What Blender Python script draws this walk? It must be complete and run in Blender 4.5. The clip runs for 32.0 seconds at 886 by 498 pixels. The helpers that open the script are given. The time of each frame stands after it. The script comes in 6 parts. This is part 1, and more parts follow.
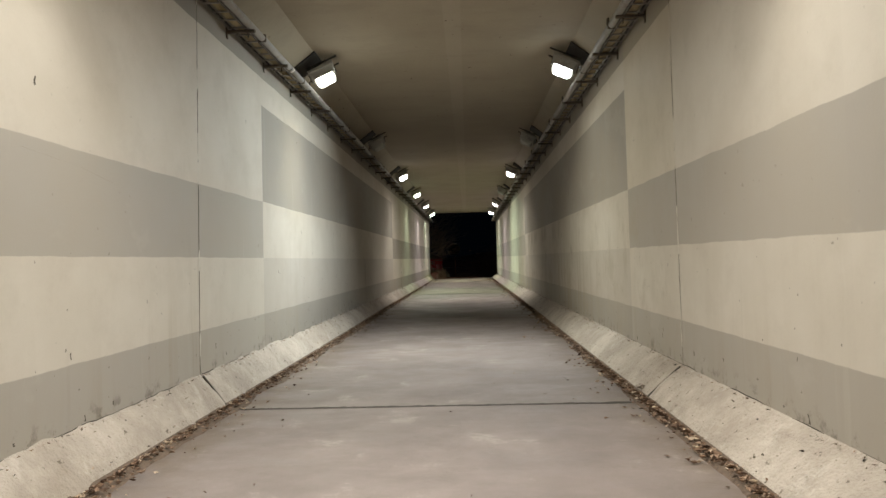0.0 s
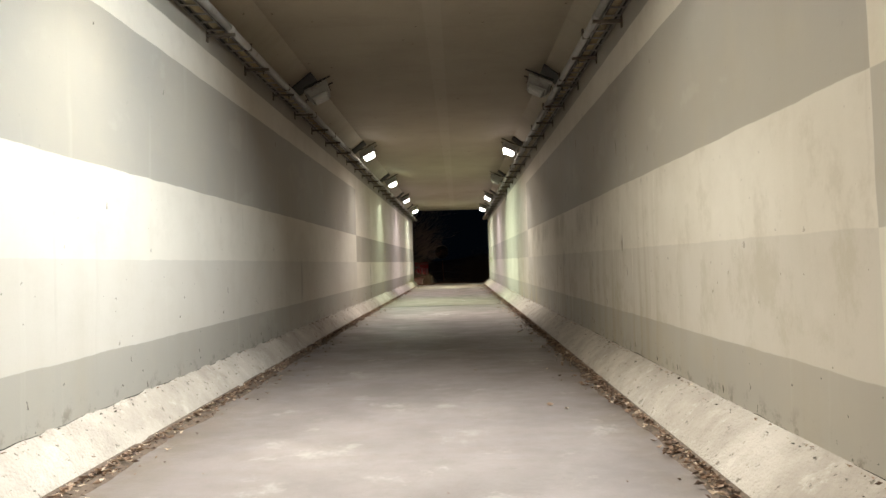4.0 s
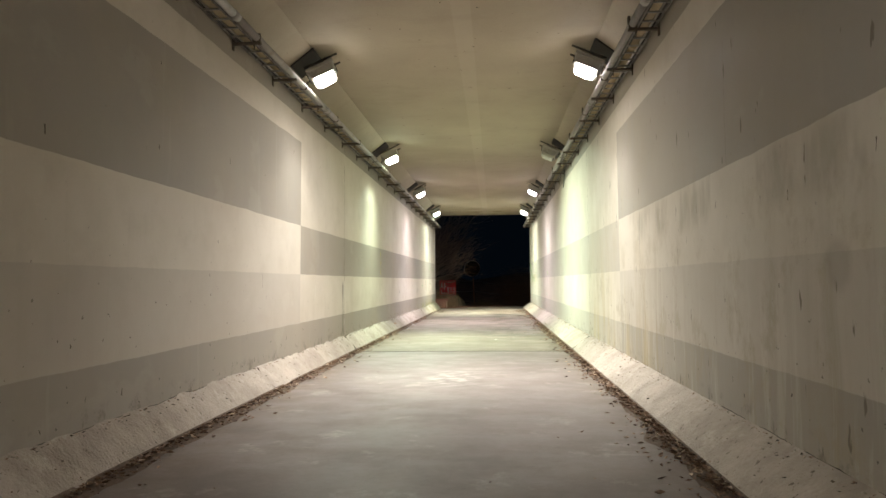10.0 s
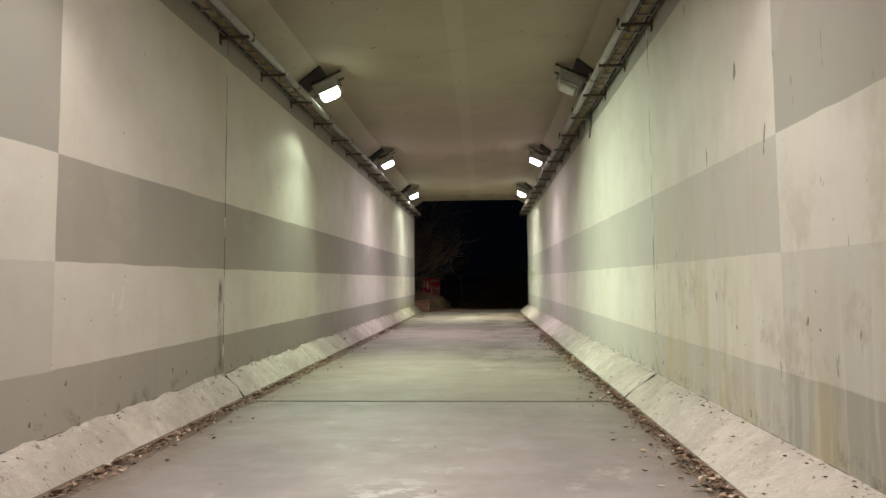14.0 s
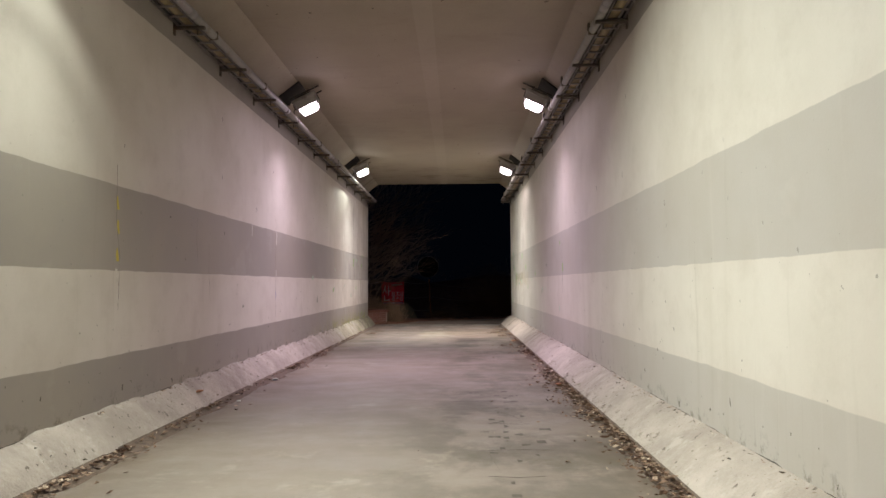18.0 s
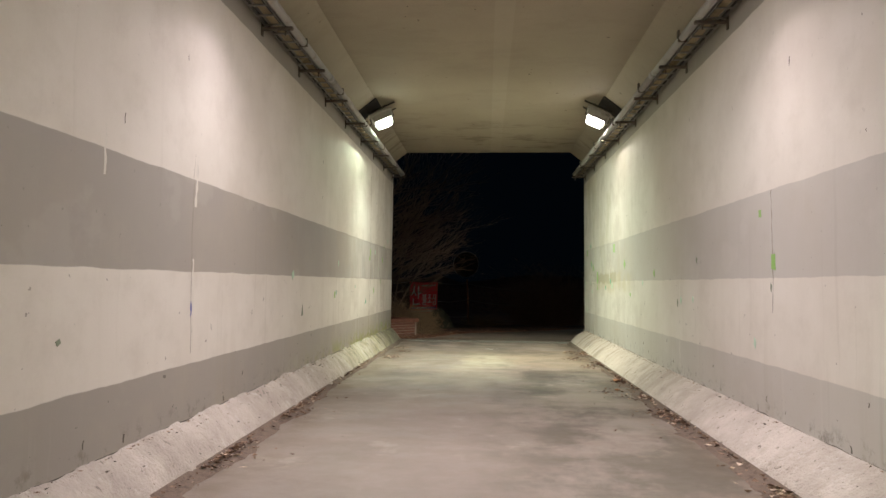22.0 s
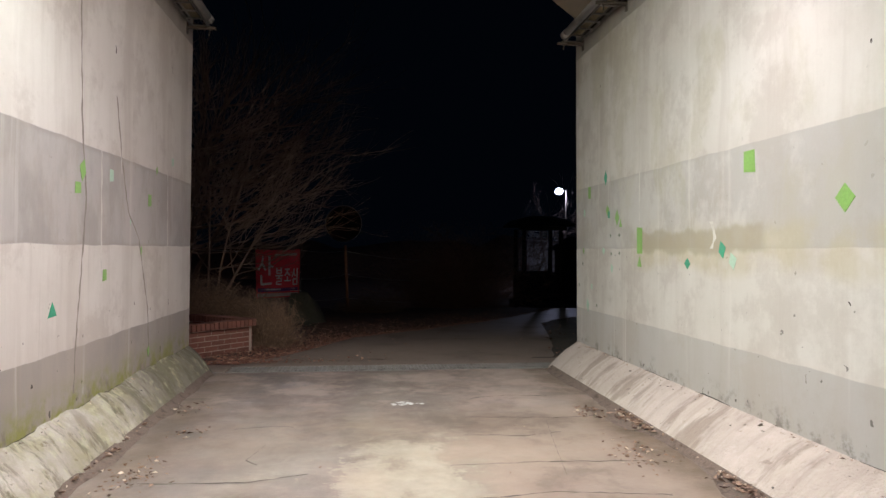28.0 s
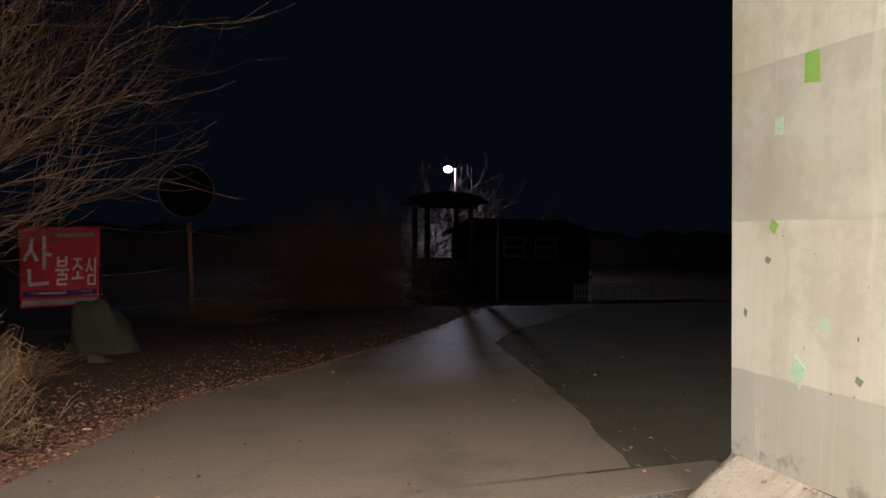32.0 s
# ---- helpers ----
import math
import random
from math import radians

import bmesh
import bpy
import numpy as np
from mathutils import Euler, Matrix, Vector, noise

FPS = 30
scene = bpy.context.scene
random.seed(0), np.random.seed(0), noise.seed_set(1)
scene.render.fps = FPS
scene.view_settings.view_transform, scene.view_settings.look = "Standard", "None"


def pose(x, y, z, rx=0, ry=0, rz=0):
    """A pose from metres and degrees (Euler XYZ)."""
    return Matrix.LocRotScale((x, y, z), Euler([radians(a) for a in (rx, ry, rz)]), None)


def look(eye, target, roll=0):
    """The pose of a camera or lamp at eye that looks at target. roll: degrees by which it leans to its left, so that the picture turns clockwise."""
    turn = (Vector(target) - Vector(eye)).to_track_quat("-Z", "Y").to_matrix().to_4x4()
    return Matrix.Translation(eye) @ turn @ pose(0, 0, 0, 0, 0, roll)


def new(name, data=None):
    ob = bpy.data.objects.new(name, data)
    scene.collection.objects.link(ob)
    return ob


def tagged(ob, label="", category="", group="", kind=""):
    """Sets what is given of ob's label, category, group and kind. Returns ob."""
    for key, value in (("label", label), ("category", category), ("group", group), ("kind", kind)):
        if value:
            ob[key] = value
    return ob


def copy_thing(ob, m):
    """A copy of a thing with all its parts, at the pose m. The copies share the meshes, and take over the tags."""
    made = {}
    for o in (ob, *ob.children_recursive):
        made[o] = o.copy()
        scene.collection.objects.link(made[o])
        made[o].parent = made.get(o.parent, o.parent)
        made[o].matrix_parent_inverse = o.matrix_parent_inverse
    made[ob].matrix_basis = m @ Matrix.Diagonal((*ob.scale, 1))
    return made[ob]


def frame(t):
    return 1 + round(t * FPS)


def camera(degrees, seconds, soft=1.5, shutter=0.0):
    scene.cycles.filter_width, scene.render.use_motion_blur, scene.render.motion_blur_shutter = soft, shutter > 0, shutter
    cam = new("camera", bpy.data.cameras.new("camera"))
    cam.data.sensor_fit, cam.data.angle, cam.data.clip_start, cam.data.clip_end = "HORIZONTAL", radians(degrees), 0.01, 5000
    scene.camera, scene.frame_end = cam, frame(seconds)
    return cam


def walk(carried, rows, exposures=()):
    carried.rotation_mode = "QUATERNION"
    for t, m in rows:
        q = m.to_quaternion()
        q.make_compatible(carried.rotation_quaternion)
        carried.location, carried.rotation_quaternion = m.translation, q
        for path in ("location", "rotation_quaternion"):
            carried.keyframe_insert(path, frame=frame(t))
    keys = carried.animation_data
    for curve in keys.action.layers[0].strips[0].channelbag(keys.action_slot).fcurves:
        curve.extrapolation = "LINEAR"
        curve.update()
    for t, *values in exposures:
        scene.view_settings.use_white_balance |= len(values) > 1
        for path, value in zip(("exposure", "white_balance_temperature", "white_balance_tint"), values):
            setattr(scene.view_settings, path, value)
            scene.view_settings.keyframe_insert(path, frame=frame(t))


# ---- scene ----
cam = camera(66.8, 32.0)
PATH = [
    (0, (0.300, -1.454, 1.300), (0.227, 0.544, 1.333), -1.5),
    (0.5, (0.309, -0.758, 1.298), (0.220, 1.239, 1.360), -1.1),
    (1, (0.330, -0.146, 1.297), (0.241, 1.850, 1.381), -0.8),
    (1.5, (0.359, 0.548, 1.295), (0.260, 2.543, 1.386), -0.5),
    (2, (0.388, 1.183, 1.293), (0.311, 3.179, 1.395), -0.5),
    (2.5, (0.418, 1.878, 1.292), (0.339, 3.875, 1.365), -0.7),
    (3, (0.439, 2.503, 1.289), (0.416, 4.502, 1.346), -1),
    (3.5, (0.404, 3.082, 1.285), (0.375, 5.081, 1.328), -1.4),
    (5.5, (0.546, 5.929, 1.263), (0.471, 7.927, 1.310), -1.5),
    (6, (0.582, 6.609, 1.259), (0.528, 8.607, 1.317), -1.1),
    (6.5, (0.577, 7.307, 1.256), (0.503, 9.303, 1.353), -0.9),
    (7, (0.564, 7.937, 1.254), (0.488, 9.931, 1.394), -0.3),
    (7.5, (0.556, 8.652, 1.253), (0.444, 10.640, 1.443), -0.4),
    (8, (0.539, 9.245, 1.253), (0.419, 11.230, 1.465), -0.2),
    (8.5, (0.528, 9.954, 1.255), (0.378, 11.936, 1.474), -0.5),
    (9, (0.530, 10.604, 1.255), (0.388, 12.589, 1.455), -0.6),
    (9.5, (0.527, 11.246, 1.250), (0.354, 13.233, 1.401), -0.5),
    (10, (0.520, 11.875, 1.244), (0.371, 13.867, 1.345), -0.5),
    (10.5, (0.507, 12.557, 1.239), (0.366, 14.551, 1.315), -0.5),
    (11, (0.482, 13.223, 1.233), (0.376, 15.218, 1.326), -0.8),
    (11.5, (0.463, 13.893, 1.229), (0.355, 15.886, 1.352), -0.8),
    (12, (0.467, 14.520, 1.226), (0.383, 16.513, 1.366), -0.9),
    (12.5, (0.486, 15.201, 1.222), (0.380, 17.194, 1.358), -0.7),
    (13, (0.509, 15.839, 1.220), (0.423, 17.833, 1.346), -0.7),
    (13.5, (0.518, 16.530, 1.224), (0.415, 18.525, 1.323), -0.6),
    (15.5, (0.444, 19.221, 1.247), (0.308, 21.214, 1.343), -0.6),
    (16, (0.456, 20.003, 1.249), (0.346, 21.997, 1.355), -1),
    (16.5, (0.450, 20.737, 1.252), (0.343, 22.731, 1.372), -1),
    (17, (0.459, 21.407, 1.254), (0.402, 23.403, 1.373), -0.8),
    (17.5, (0.501, 22.099, 1.255), (0.433, 24.095, 1.368), -0.7),
    (18, (0.553, 22.769, 1.254), (0.512, 24.766, 1.362), -0.4),
    (18.5, (0.562, 23.462, 1.251), (0.485, 25.458, 1.342), -0.7),
    (19, (0.505, 24.078, 1.252), (0.426, 26.075, 1.330), -0.3),
    (19.5, (0.420, 24.804, 1.263), (0.295, 26.799, 1.328), -0.5),
    (20, (0.331, 25.468, 1.277), (0.218, 27.463, 1.362), -0.3),
    (20.5, (0.240, 26.166, 1.291), (0.086, 28.158, 1.390), -0.2),
    (21, (0.157, 26.839, 1.304), (0.020, 28.831, 1.418), 0),
    (21.5, (0.076, 27.496, 1.315), (-0.073, 29.488, 1.417), 0.3),
    (22, (-0.014, 28.132, 1.325), (-0.144, 30.125, 1.431), 0.6),
    (22.5, (-0.098, 28.786, 1.336), (-0.235, 30.778, 1.457), 0.8),
    (23, (-0.170, 29.467, 1.346), (-0.278, 31.459, 1.487), 0.5),
    (23.5, (-0.215, 30.110, 1.356), (-0.315, 32.102, 1.504), 1.3),
    (24, (-0.226, 30.785, 1.365), (-0.271, 32.780, 1.504), 0.9),
    (24.5, (-0.248, 31.371, 1.374), (-0.266, 33.368, 1.477), 1.7),
    (25, (-0.308, 32.121, 1.382), (-0.266, 34.120, 1.421), 1.7),
    (25.5, (-0.402, 32.761, 1.385), (-0.293, 34.758, 1.390), 2.2),
    (27.5, (-0.317, 35.397, 1.391), (-0.094, 37.384, 1.367), 1.3),
    (28, (-0.324, 36.038, 1.391), (-0.085, 38.024, 1.397), 0.3),
    (28.5, (-0.346, 36.680, 1.384), (-0.127, 38.667, 1.437), -0.8),
    (29, (-0.405, 37.331, 1.374), (-0.191, 39.318, 1.450), -1.7),
    (29.5, (-0.472, 38.019, 1.365), (-0.292, 40.010, 1.408), -2.3),
    (30, (-0.489, 38.667, 1.356), (-0.263, 40.654, 1.330), -2.1),
    (30.5, (-0.445, 39.268, 1.352), (-0.136, 41.243, 1.294), -1.4),
    (31, (-0.343, 39.969, 1.349), (0.055, 41.927, 1.254), -0.2),
    (31.5, (-0.207, 40.612, 1.345), (0.287, 42.549, 1.275), 0.5),
    (32, (-0.059, 41.243, 1.342), (0.550, 43.148, 1.302), 0.7),
]
EXPOSURES = [(0, -0.58, 6500, 5), (2, -0.29, 6500, 6), (3, -0.1, 6500, 8), (6, 0.55, 6450, 4), (8, 0.87, 6500, 6), (9, 0.9, 6500, 6), (10, 0.85, 6400, 5), (11.5, 0.45, 6350, 6), (13, 0.05, 6350, 6), (16, -0.05, 6250, 18), (18, -0.17, 6200, 29), (20, 0.1, 6200, 18), (21, 0.08, 6450, 13), (23, 0.18, 6500, 2), (24.2, 0.26, 6450, 4), (25.5, 0.3, 6200, 10), (28, -0.02, 5950, 26), (29, 0.35, 5650, 26), (30, 0.68, 6100, 22), (31, 1.0, 6650, 24), (32, 1.22, 6650, 26)]
walk(cam, [(t, look(eye, target, roll)) for t, eye, target, roll in PATH], EXPOSURES)

# ---- light ----
world = bpy.data.worlds.new("night")
scene.world = world
world.use_nodes = True
world.node_tree.nodes["Background"].inputs[0].default_value = (0.15, 0.29, 0.50, 1)
world.node_tree.nodes["Background"].inputs[1].default_value = 0.0036
LAMP_WATTS = 118
SPREAD = 116
POOL_SPOT_WATTS = 60
WARM = (1.0, 0.935, 0.86)
STRAW = (1.0, 0.95, 0.82)
COOL = (0.92, 0.97, 1.0)
ROSE = (1.0, 0.89, 0.87)
GREEN = (0.87, 1.0, 0.77)
PINK = (0.98, 0.875, 0.95)
PALE = (0.89, 1.0, 0.85)
BLUSH = (1.0, 0.93, 0.88)
AMBER = (1.0, 0.93, 0.865)
LILAC = (0.98, 0.86, 0.93)
LAMP_Y = [2.5, 8.7, 14.85, 21.0, 27.2, 33.35, 39.5]
LEFT_TINT = [WARM, STRAW, None, AMBER, GREEN, PINK, PALE]
RIGHT_TINT = [WARM, COOL, None, ROSE, None, LILAC, BLUSH]
POWER = {WARM: 1.2, STRAW: 1.0, COOL: 2.7, AMBER: 0.9, ROSE: 0.8, GREEN: 2.1, PINK: 0.73, LILAC: 0.62, PALE: 1.9, BLUSH: 1.1}
POOL = {WARM: 0.8, STRAW: 1.0, COOL: 0.35, AMBER: 0.6, ROSE: 0.12, GREEN: 2.3, PINK: 1.3, LILAC: 1.1, PALE: 1.75, BLUSH: 1.25}
TILT = {GREEN: 9, COOL: 18, PALE: 10, BLUSH: 10}  # degrees that the beam leans from the glass into the tunnel
CONE = {PALE: 170, BLUSH: 170}  # degrees across the beam of the added pool spot
SWING = {PALE: 24, BLUSH: 24, AMBER: 14, ROSE: 14, PINK: 4, LILAC: 4}  # degrees that it turns towards the open end

# ---- plan ----
HALF = 2.25            # half the width between the walls
Y0, Y1 = -14.0, 43.88  # closed end behind, open end ahead
CEIL, HAUNCH_Z, HAUNCH_X = 4.47, 4.22, 1.93
TOE_Z, TOE_L, TOE_R = 0.28, -1.97, 1.87
JOINTS = (4.81, 24.17)
LEAN = 0.025            # uprights lean ahead of the rising floor's square


# ---- materials ----
class Nodes:
    """A short way to write node trees."""

    def __init__(self, name):
        self.m = bpy.data.materials.new(name)
        self.m.use_nodes = True
        self.t = self.m.node_tree
        self.b = self.t.nodes["Principled BSDF"]

    def put(self, socket, v):
        if isinstance(v, bpy.types.NodeSocket):
            self.t.links.new(v, socket)
        elif isinstance(v, (tuple, list)):
            socket.default_value = (*v, 1) if len(v) == 3 and len(socket.default_value) == 4 else v
        else:
            socket.default_value = v

    def math(self, op, a, b=0.0, clamp=False):
        n = self.t.nodes.new("ShaderNodeMath")
        n.operation, n.use_clamp = op, clamp
        self.put(n.inputs[0], a)
        self.put(n.inputs[1], b)
        return n.outputs[0]

    def mix(self, f, a, b, how="MIX"):
        n = self.t.nodes.new("ShaderNodeMix")
        n.data_type, n.blend_type = "RGBA", how
        self.put(n.inputs[0], f)
        self.put(n.inputs[6], a)
        self.put(n.inputs[7], b)
        return n.outputs[2]

    def pos(self):
        n = self.t.nodes.new("ShaderNodeNewGeometry")
        return n.outputs["Position"]

    def xyz(self, v):
        n = self.t.nodes.new("ShaderNodeSeparateXYZ")
        self.put(n.inputs[0], v)
        return n.outputs

    def scaled(self, v, s):
        n = self.t.nodes.new("ShaderNodeVectorMath")
        n.operation = "MULTIPLY"
        self.put(n.inputs[0], v)
        n.inputs[1].default_value = s
        return n.outputs[0]

    def noise(self, v, scale, detail=3.0, rough=0.55):
        n = self.t.nodes.new("ShaderNodeTexNoise")
        self.put(n.inputs["Vector"], v)
        n.inputs["Scale"].default_value = scale
        n.inputs["Detail"].default_value = detail
        n.inputs["Roughness"].default_value = rough
        return n.outputs["Fac"]

    def ramp(self, v, lo, hi, a=0.0, b=1.0):
        n = self.t.nodes.new("ShaderNodeMapRange")
        n.interpolation_type = "SMOOTHSTEP"
        self.put(n.inputs[0], v)
        for i, x in enumerate((lo, hi, a, b)):
            n.inputs[i + 1].default_value = x
        return n.outputs[0]

    def between(self, v, lo, hi, soft=0.004):
        return self.math("MULTIPLY", self.ramp(v, lo - soft, lo + soft), self.ramp(v, hi - soft, hi + soft, 1.0, 0.0))

    def bump(self, h, strength, dist):
        n = self.t.nodes.new("ShaderNodeBump")
        n.inputs["Strength"].default_value = strength
        n.inputs["Distance"].default_value = dist
        self.put(n.inputs["Height"], h)
        self.put(self.b.inputs["Normal"], n.outputs[0])

    def finish(self, color, rough, metal=0.0):
        self.put(self.b.inputs["Base Color"], color)
        self.put(self.b.inputs["Roughness"], rough)
        self.put(self.b.inputs["Metallic"], metal)
        return self.m

    def tint(self):
        """A value from 0 to 1 of each object's own."""
        n = self.t.nodes.new("ShaderNodeObjectInfo")
        return n.outputs["Random"]


def worn(name, base, rough=0.7, metal=0.0, scale=8.0, depth=0.12, dirt=(0.1, 0.08, 0.06), dirty=0.25, grain=60.0, bump=0.15, vary=0.0):
    """A plain surface with two scales of variation."""
    n = Nodes(name)
    p = n.pos()
    big, fine = n.noise(p, scale, 4), n.noise(p, grain, 2)
    dark = tuple(c * (1 - depth * 2) for c in base)
    lite = tuple(min(1, c * (1 + depth)) for c in base)
    c = n.mix(fine, dark, lite)
    c = n.mix(n.math("MULTIPLY", n.ramp(big, 0.5, 0.75), dirty), c, dirt)
    if vary:
        c = n.mix(n.math("MULTIPLY", n.tint(), vary), c, tuple(x * 0.45 for x in base))
    n.bump(n.math("ADD", fine, big), bump, 0.004)
    return n.finish(c, n.math("ADD", n.math("MULTIPLY", big, 0.25), rough - 0.12), metal)


CREAM, GREYED, GREY, BARE_SHADED = (0.62, 0.578, 0.507), (0.50, 0.466, 0.416), (0.285, 0.266, 0.238), (0.25, 0.232, 0.198)


def wall_paint(side):
    n = Nodes("wall_paint_left" if side < 0 else "wall_paint_right")
    p = n.pos()
    _, y, z = n.xyz(p)
    wob = n.math("MULTIPLY", n.math("SUBTRACT", n.noise(p, 2.2, 5), 0.5), 0.035)
    rise = n.math("MULTIPLY", n.math("MAXIMUM", n.math("SUBTRACT", y, 24.0), 0.0), 0.0021)
    ze = n.math("ADD", n.math("SUBTRACT", z, rise), wob)
    ye = n.math("ADD", n.math("SUBTRACT", y, n.math("MULTIPLY", n.math("SUBTRACT", z, 1.6), 0.02)), n.math("MULTIPLY", wob, 0.8))
    a, b = (6.86, 21.37) if side < 0 else (6.71, 21.26)
    inb = n.between(ye, a, b)
    out = n.math("SUBTRACT", 1.0, inb)
    low = n.ramp(ze, 0.686, 0.694, 1.0, 0.0)
    mid, lowmid, upper = n.between(ze, 1.385, 2.09), n.between(ze, 0.69, 1.385), n.between(ze, 2.09, 3.31)
    grey = n.math("ADD", n.math("ADD", low, n.math("MULTIPLY", out, mid)), n.math("MULTIPLY", inb, upper), True)
    c = n.mix(n.math("MULTIPLY", inb, lowmid), CREAM, GREYED)
    # each stretch was painted from another tin
    first, last = (0.365, 0.29) if side < 0 else (0.355, 0.43)
    tin = n.mix(n.ramp(ye, b - 0.01, b + 0.01), tuple(first * k for k in (1, 0.935, 0.84)), tuple(last * k for k in ((1, 0.91, 0.80) if side < 0 else (1, 0.935, 0.84))))
    tin = n.mix(inb, tin, GREY)
    c = n.mix(grey, c, tin)
    # top strip: bare concrete, with the cable tray's shadow put into its colour
    c = n.mix(n.ramp(ze, 3.658, 3.672), c, BARE_SHADED)
    # older coats before the second joint have yellowed
    c = n.mix(n.math("MULTIPLY", n.ramp(ye, 24.15, 24.17, 1.0, 0.0), 0.16 if side > 0 else 0.08), c, (0.36, 0.30, 0.225))
    # shutter boards of slightly unlike tone
    board = n.t.nodes.new("ShaderNodeTexWhiteNoise")
    board.noise_dimensions = "1D"
    n.put(board.inputs["W"], n.math("FLOOR", n.math("DIVIDE", n.math("ADD", ye, 0.4), 1.22)))
    c = n.mix(n.math("MULTIPLY", board.outputs["Value"], 0.10), c, (0.42, 0.39, 0.33))
    # cloudy coats of paint, fine grain
    cloud, fine = n.noise(p, 0.45, 6, 0.6), n.noise(p, 60, 3)
    c = n.mix(n.ramp(cloud, 0.38, 0.66, 0.0, 0.30), c, (0.40, 0.35, 0.27))
    c = n.mix(n.ramp(n.noise(p, 2.6, 7, 0.68), 0.45, 0.72, 0.0, 0.22), c, (0.38, 0.335, 0.27))
    c = n.mix(n.ramp(fine, 0.45, 0.8, 0.0, 0.05), c, (0.30, 0.27, 0.22))
    # touched-up paint
    patch = n.noise(n.scaled(p, (1, 1.1, 1.5)), 1.0, 5)
    c = n.mix(n.ramp(patch, 0.60, 0.66, 0.0, 0.07), c, (0.66, 0.63, 0.57))
    # runs of water down the wall, gathered in places
    warp = n.t.nodes.new("ShaderNodeVectorMath")
    warp.operation = "ADD"
    n.put(warp.inputs[0], p)
    n.put(warp.inputs[1], n.scaled(n.mix(1.0, (0, 0, 0), n.noise(p, 1.7, 3)), (0.0, 0.10, 0.0)))
    pw = warp.outputs[0]
    run = n.noise(n.scaled(pw, (1, 3.6, 0.20)), 1.0, 6, 0.62)
    group = n.ramp(n.noise(n.scaled(p, (1, 0.45, 0.35)), 1.0, 3), 0.42, 0.62)
    wet = n.between(y, 6.0, 24.15, 0.6) if side > 0 else n.math("MULTIPLY", n.between(y, -20.0, 5.0, 2.0), 0.3)
    reach = n.ramp(n.math("ADD", ze, n.math("MULTIPLY", n.noise(n.scaled(p, (1, 3.0, 0)), 1.0, 2), 1.2)), 0.7, 2.9, 1.0, 0.12)
    runs = n.math("MULTIPLY", n.math("MULTIPLY", n.ramp(run, 0.46, 0.72), reach), n.math("ADD", n.math("MULTIPLY", group, 0.8), 0.2))
    c = n.mix(n.math("MULTIPLY", runs, n.math("ADD", n.math("MULTIPLY", wet, 0.60), 0.20)), c, (0.27, 0.215, 0.125))
    if side > 0:
        ochre = n.math("MULTIPLY", n.between(y, 19.6, 24.15, 0.5), n.ramp(n.noise(n.scaled(pw, (1, 2.4, 0.5)), 1.0, 4), 0.42, 0.66))
        c = n.mix(n.math("MULTIPLY", n.math("MULTIPLY", ochre, n.ramp(ze, 0.3, 2.4, 1.0, 0.15)), 0.55), c, (0.40, 0.31, 0.14))
    thin = n.noise(n.scaled(pw, (1, 11.0, 0.30)), 1.0, 3, 0.6)
    c = n.mix(n.math("MULTIPLY", n.math("MULTIPLY", n.ramp(thin, 0.60, 0.76), group), n.ramp(ze, 0.3, 3.0, 0.30, 0.05)), c, (0.24, 0.20, 0.14))
    pale = n.noise(n.scaled(pw, (1, 6.0, 0.25)), 1.1, 3)
    c = n.mix(n.math("MULTIPLY", n.ramp(pale, 0.64, 0.74), n.ramp(y, 36.0, 42.0, 0.07, 0.36)), c, (0.66, 0.63, 0.57))
    if side > 0:
        lime = n.math("MULTIPLY", n.between(y, 14.5, 23.0, 1.0), n.ramp(n.math("ADD", ze, n.noise(n.scaled(p, (1, 4.0, 0)), 1.0, 2)), 1.3, 2.2, 1.0, 0.0))
        c = n.mix(n.math("MULTIPLY", n.math("MULTIPLY", lime, n.ramp(n.noise(n.scaled(pw, (1, 7.0, 0.5)), 1.0, 5, 0.65), 0.50, 0.62)), 0.22), c, (0.66, 0.63, 0.57))
    # long grey and pale runs near the open end
    near = n.ramp(y, 35.5, 41.5)
    old = n.noise(n.scaled(pw, (1, 3.2, 0.22)), 1.0, 6, 0.66)
    c = n.mix(n.math("MULTIPLY", near, n.ramp(old, 0.46, 0.66, 0.0, 0.42)), c, (0.40, 0.345, 0.28))
    c = n.mix(n.math("MULTIPLY", near, n.ramp(n.noise(p, 1.6, 7, 0.72), 0.48, 0.60, 0.0, 0.42)), c, (0.38, 0.325, 0.265))
    c = n.mix(n.math("MULTIPLY", near, n.ramp(n.noise(n.scaled(pw, (1, 4.5, 0.15)), 1.4, 4, 0.6), 0.60, 0.74, 0.0, 0.4)), c, (0.70, 0.66, 0.58))
    if side > 0:
        soil = n.math("MULTIPLY", n.between(y, 4.85, 11.5, 0.3), n.ramp(n.noise(n.scaled(pw, (1, 1.3, 0.8)), 1.7, 8, 0.72), 0.50, 0.64, 0.0, 0.42))
        c = n.mix(n.math("MULTIPLY", soil, n.ramp(ze, 1.0, 3.2, 1.0, 0.25)), c, (0.33, 0.285, 0.21))
        c = n.mix(n.math("MULTIPLY", n.between(ye, 4.82, 6.71), n.ramp(ze, 2.08, 2.10, 0.0, 0.16)), c, (0.55, 0.46, 0.28))
        mould = n.math("MULTIPLY", n.between(y, 11.0, 24.1, 0.4), n.ramp(n.noise(n.scaled(pw, (1, 1.2, 0.85)), 1.9, 8, 0.74), 0.50, 0.63, 0.0, 0.46))
        c = n.mix(n.math("MULTIPLY", mould, n.ramp(ze, 0.8, 2.6, 1.0, 0.2)), c, (0.31, 0.255, 0.165))
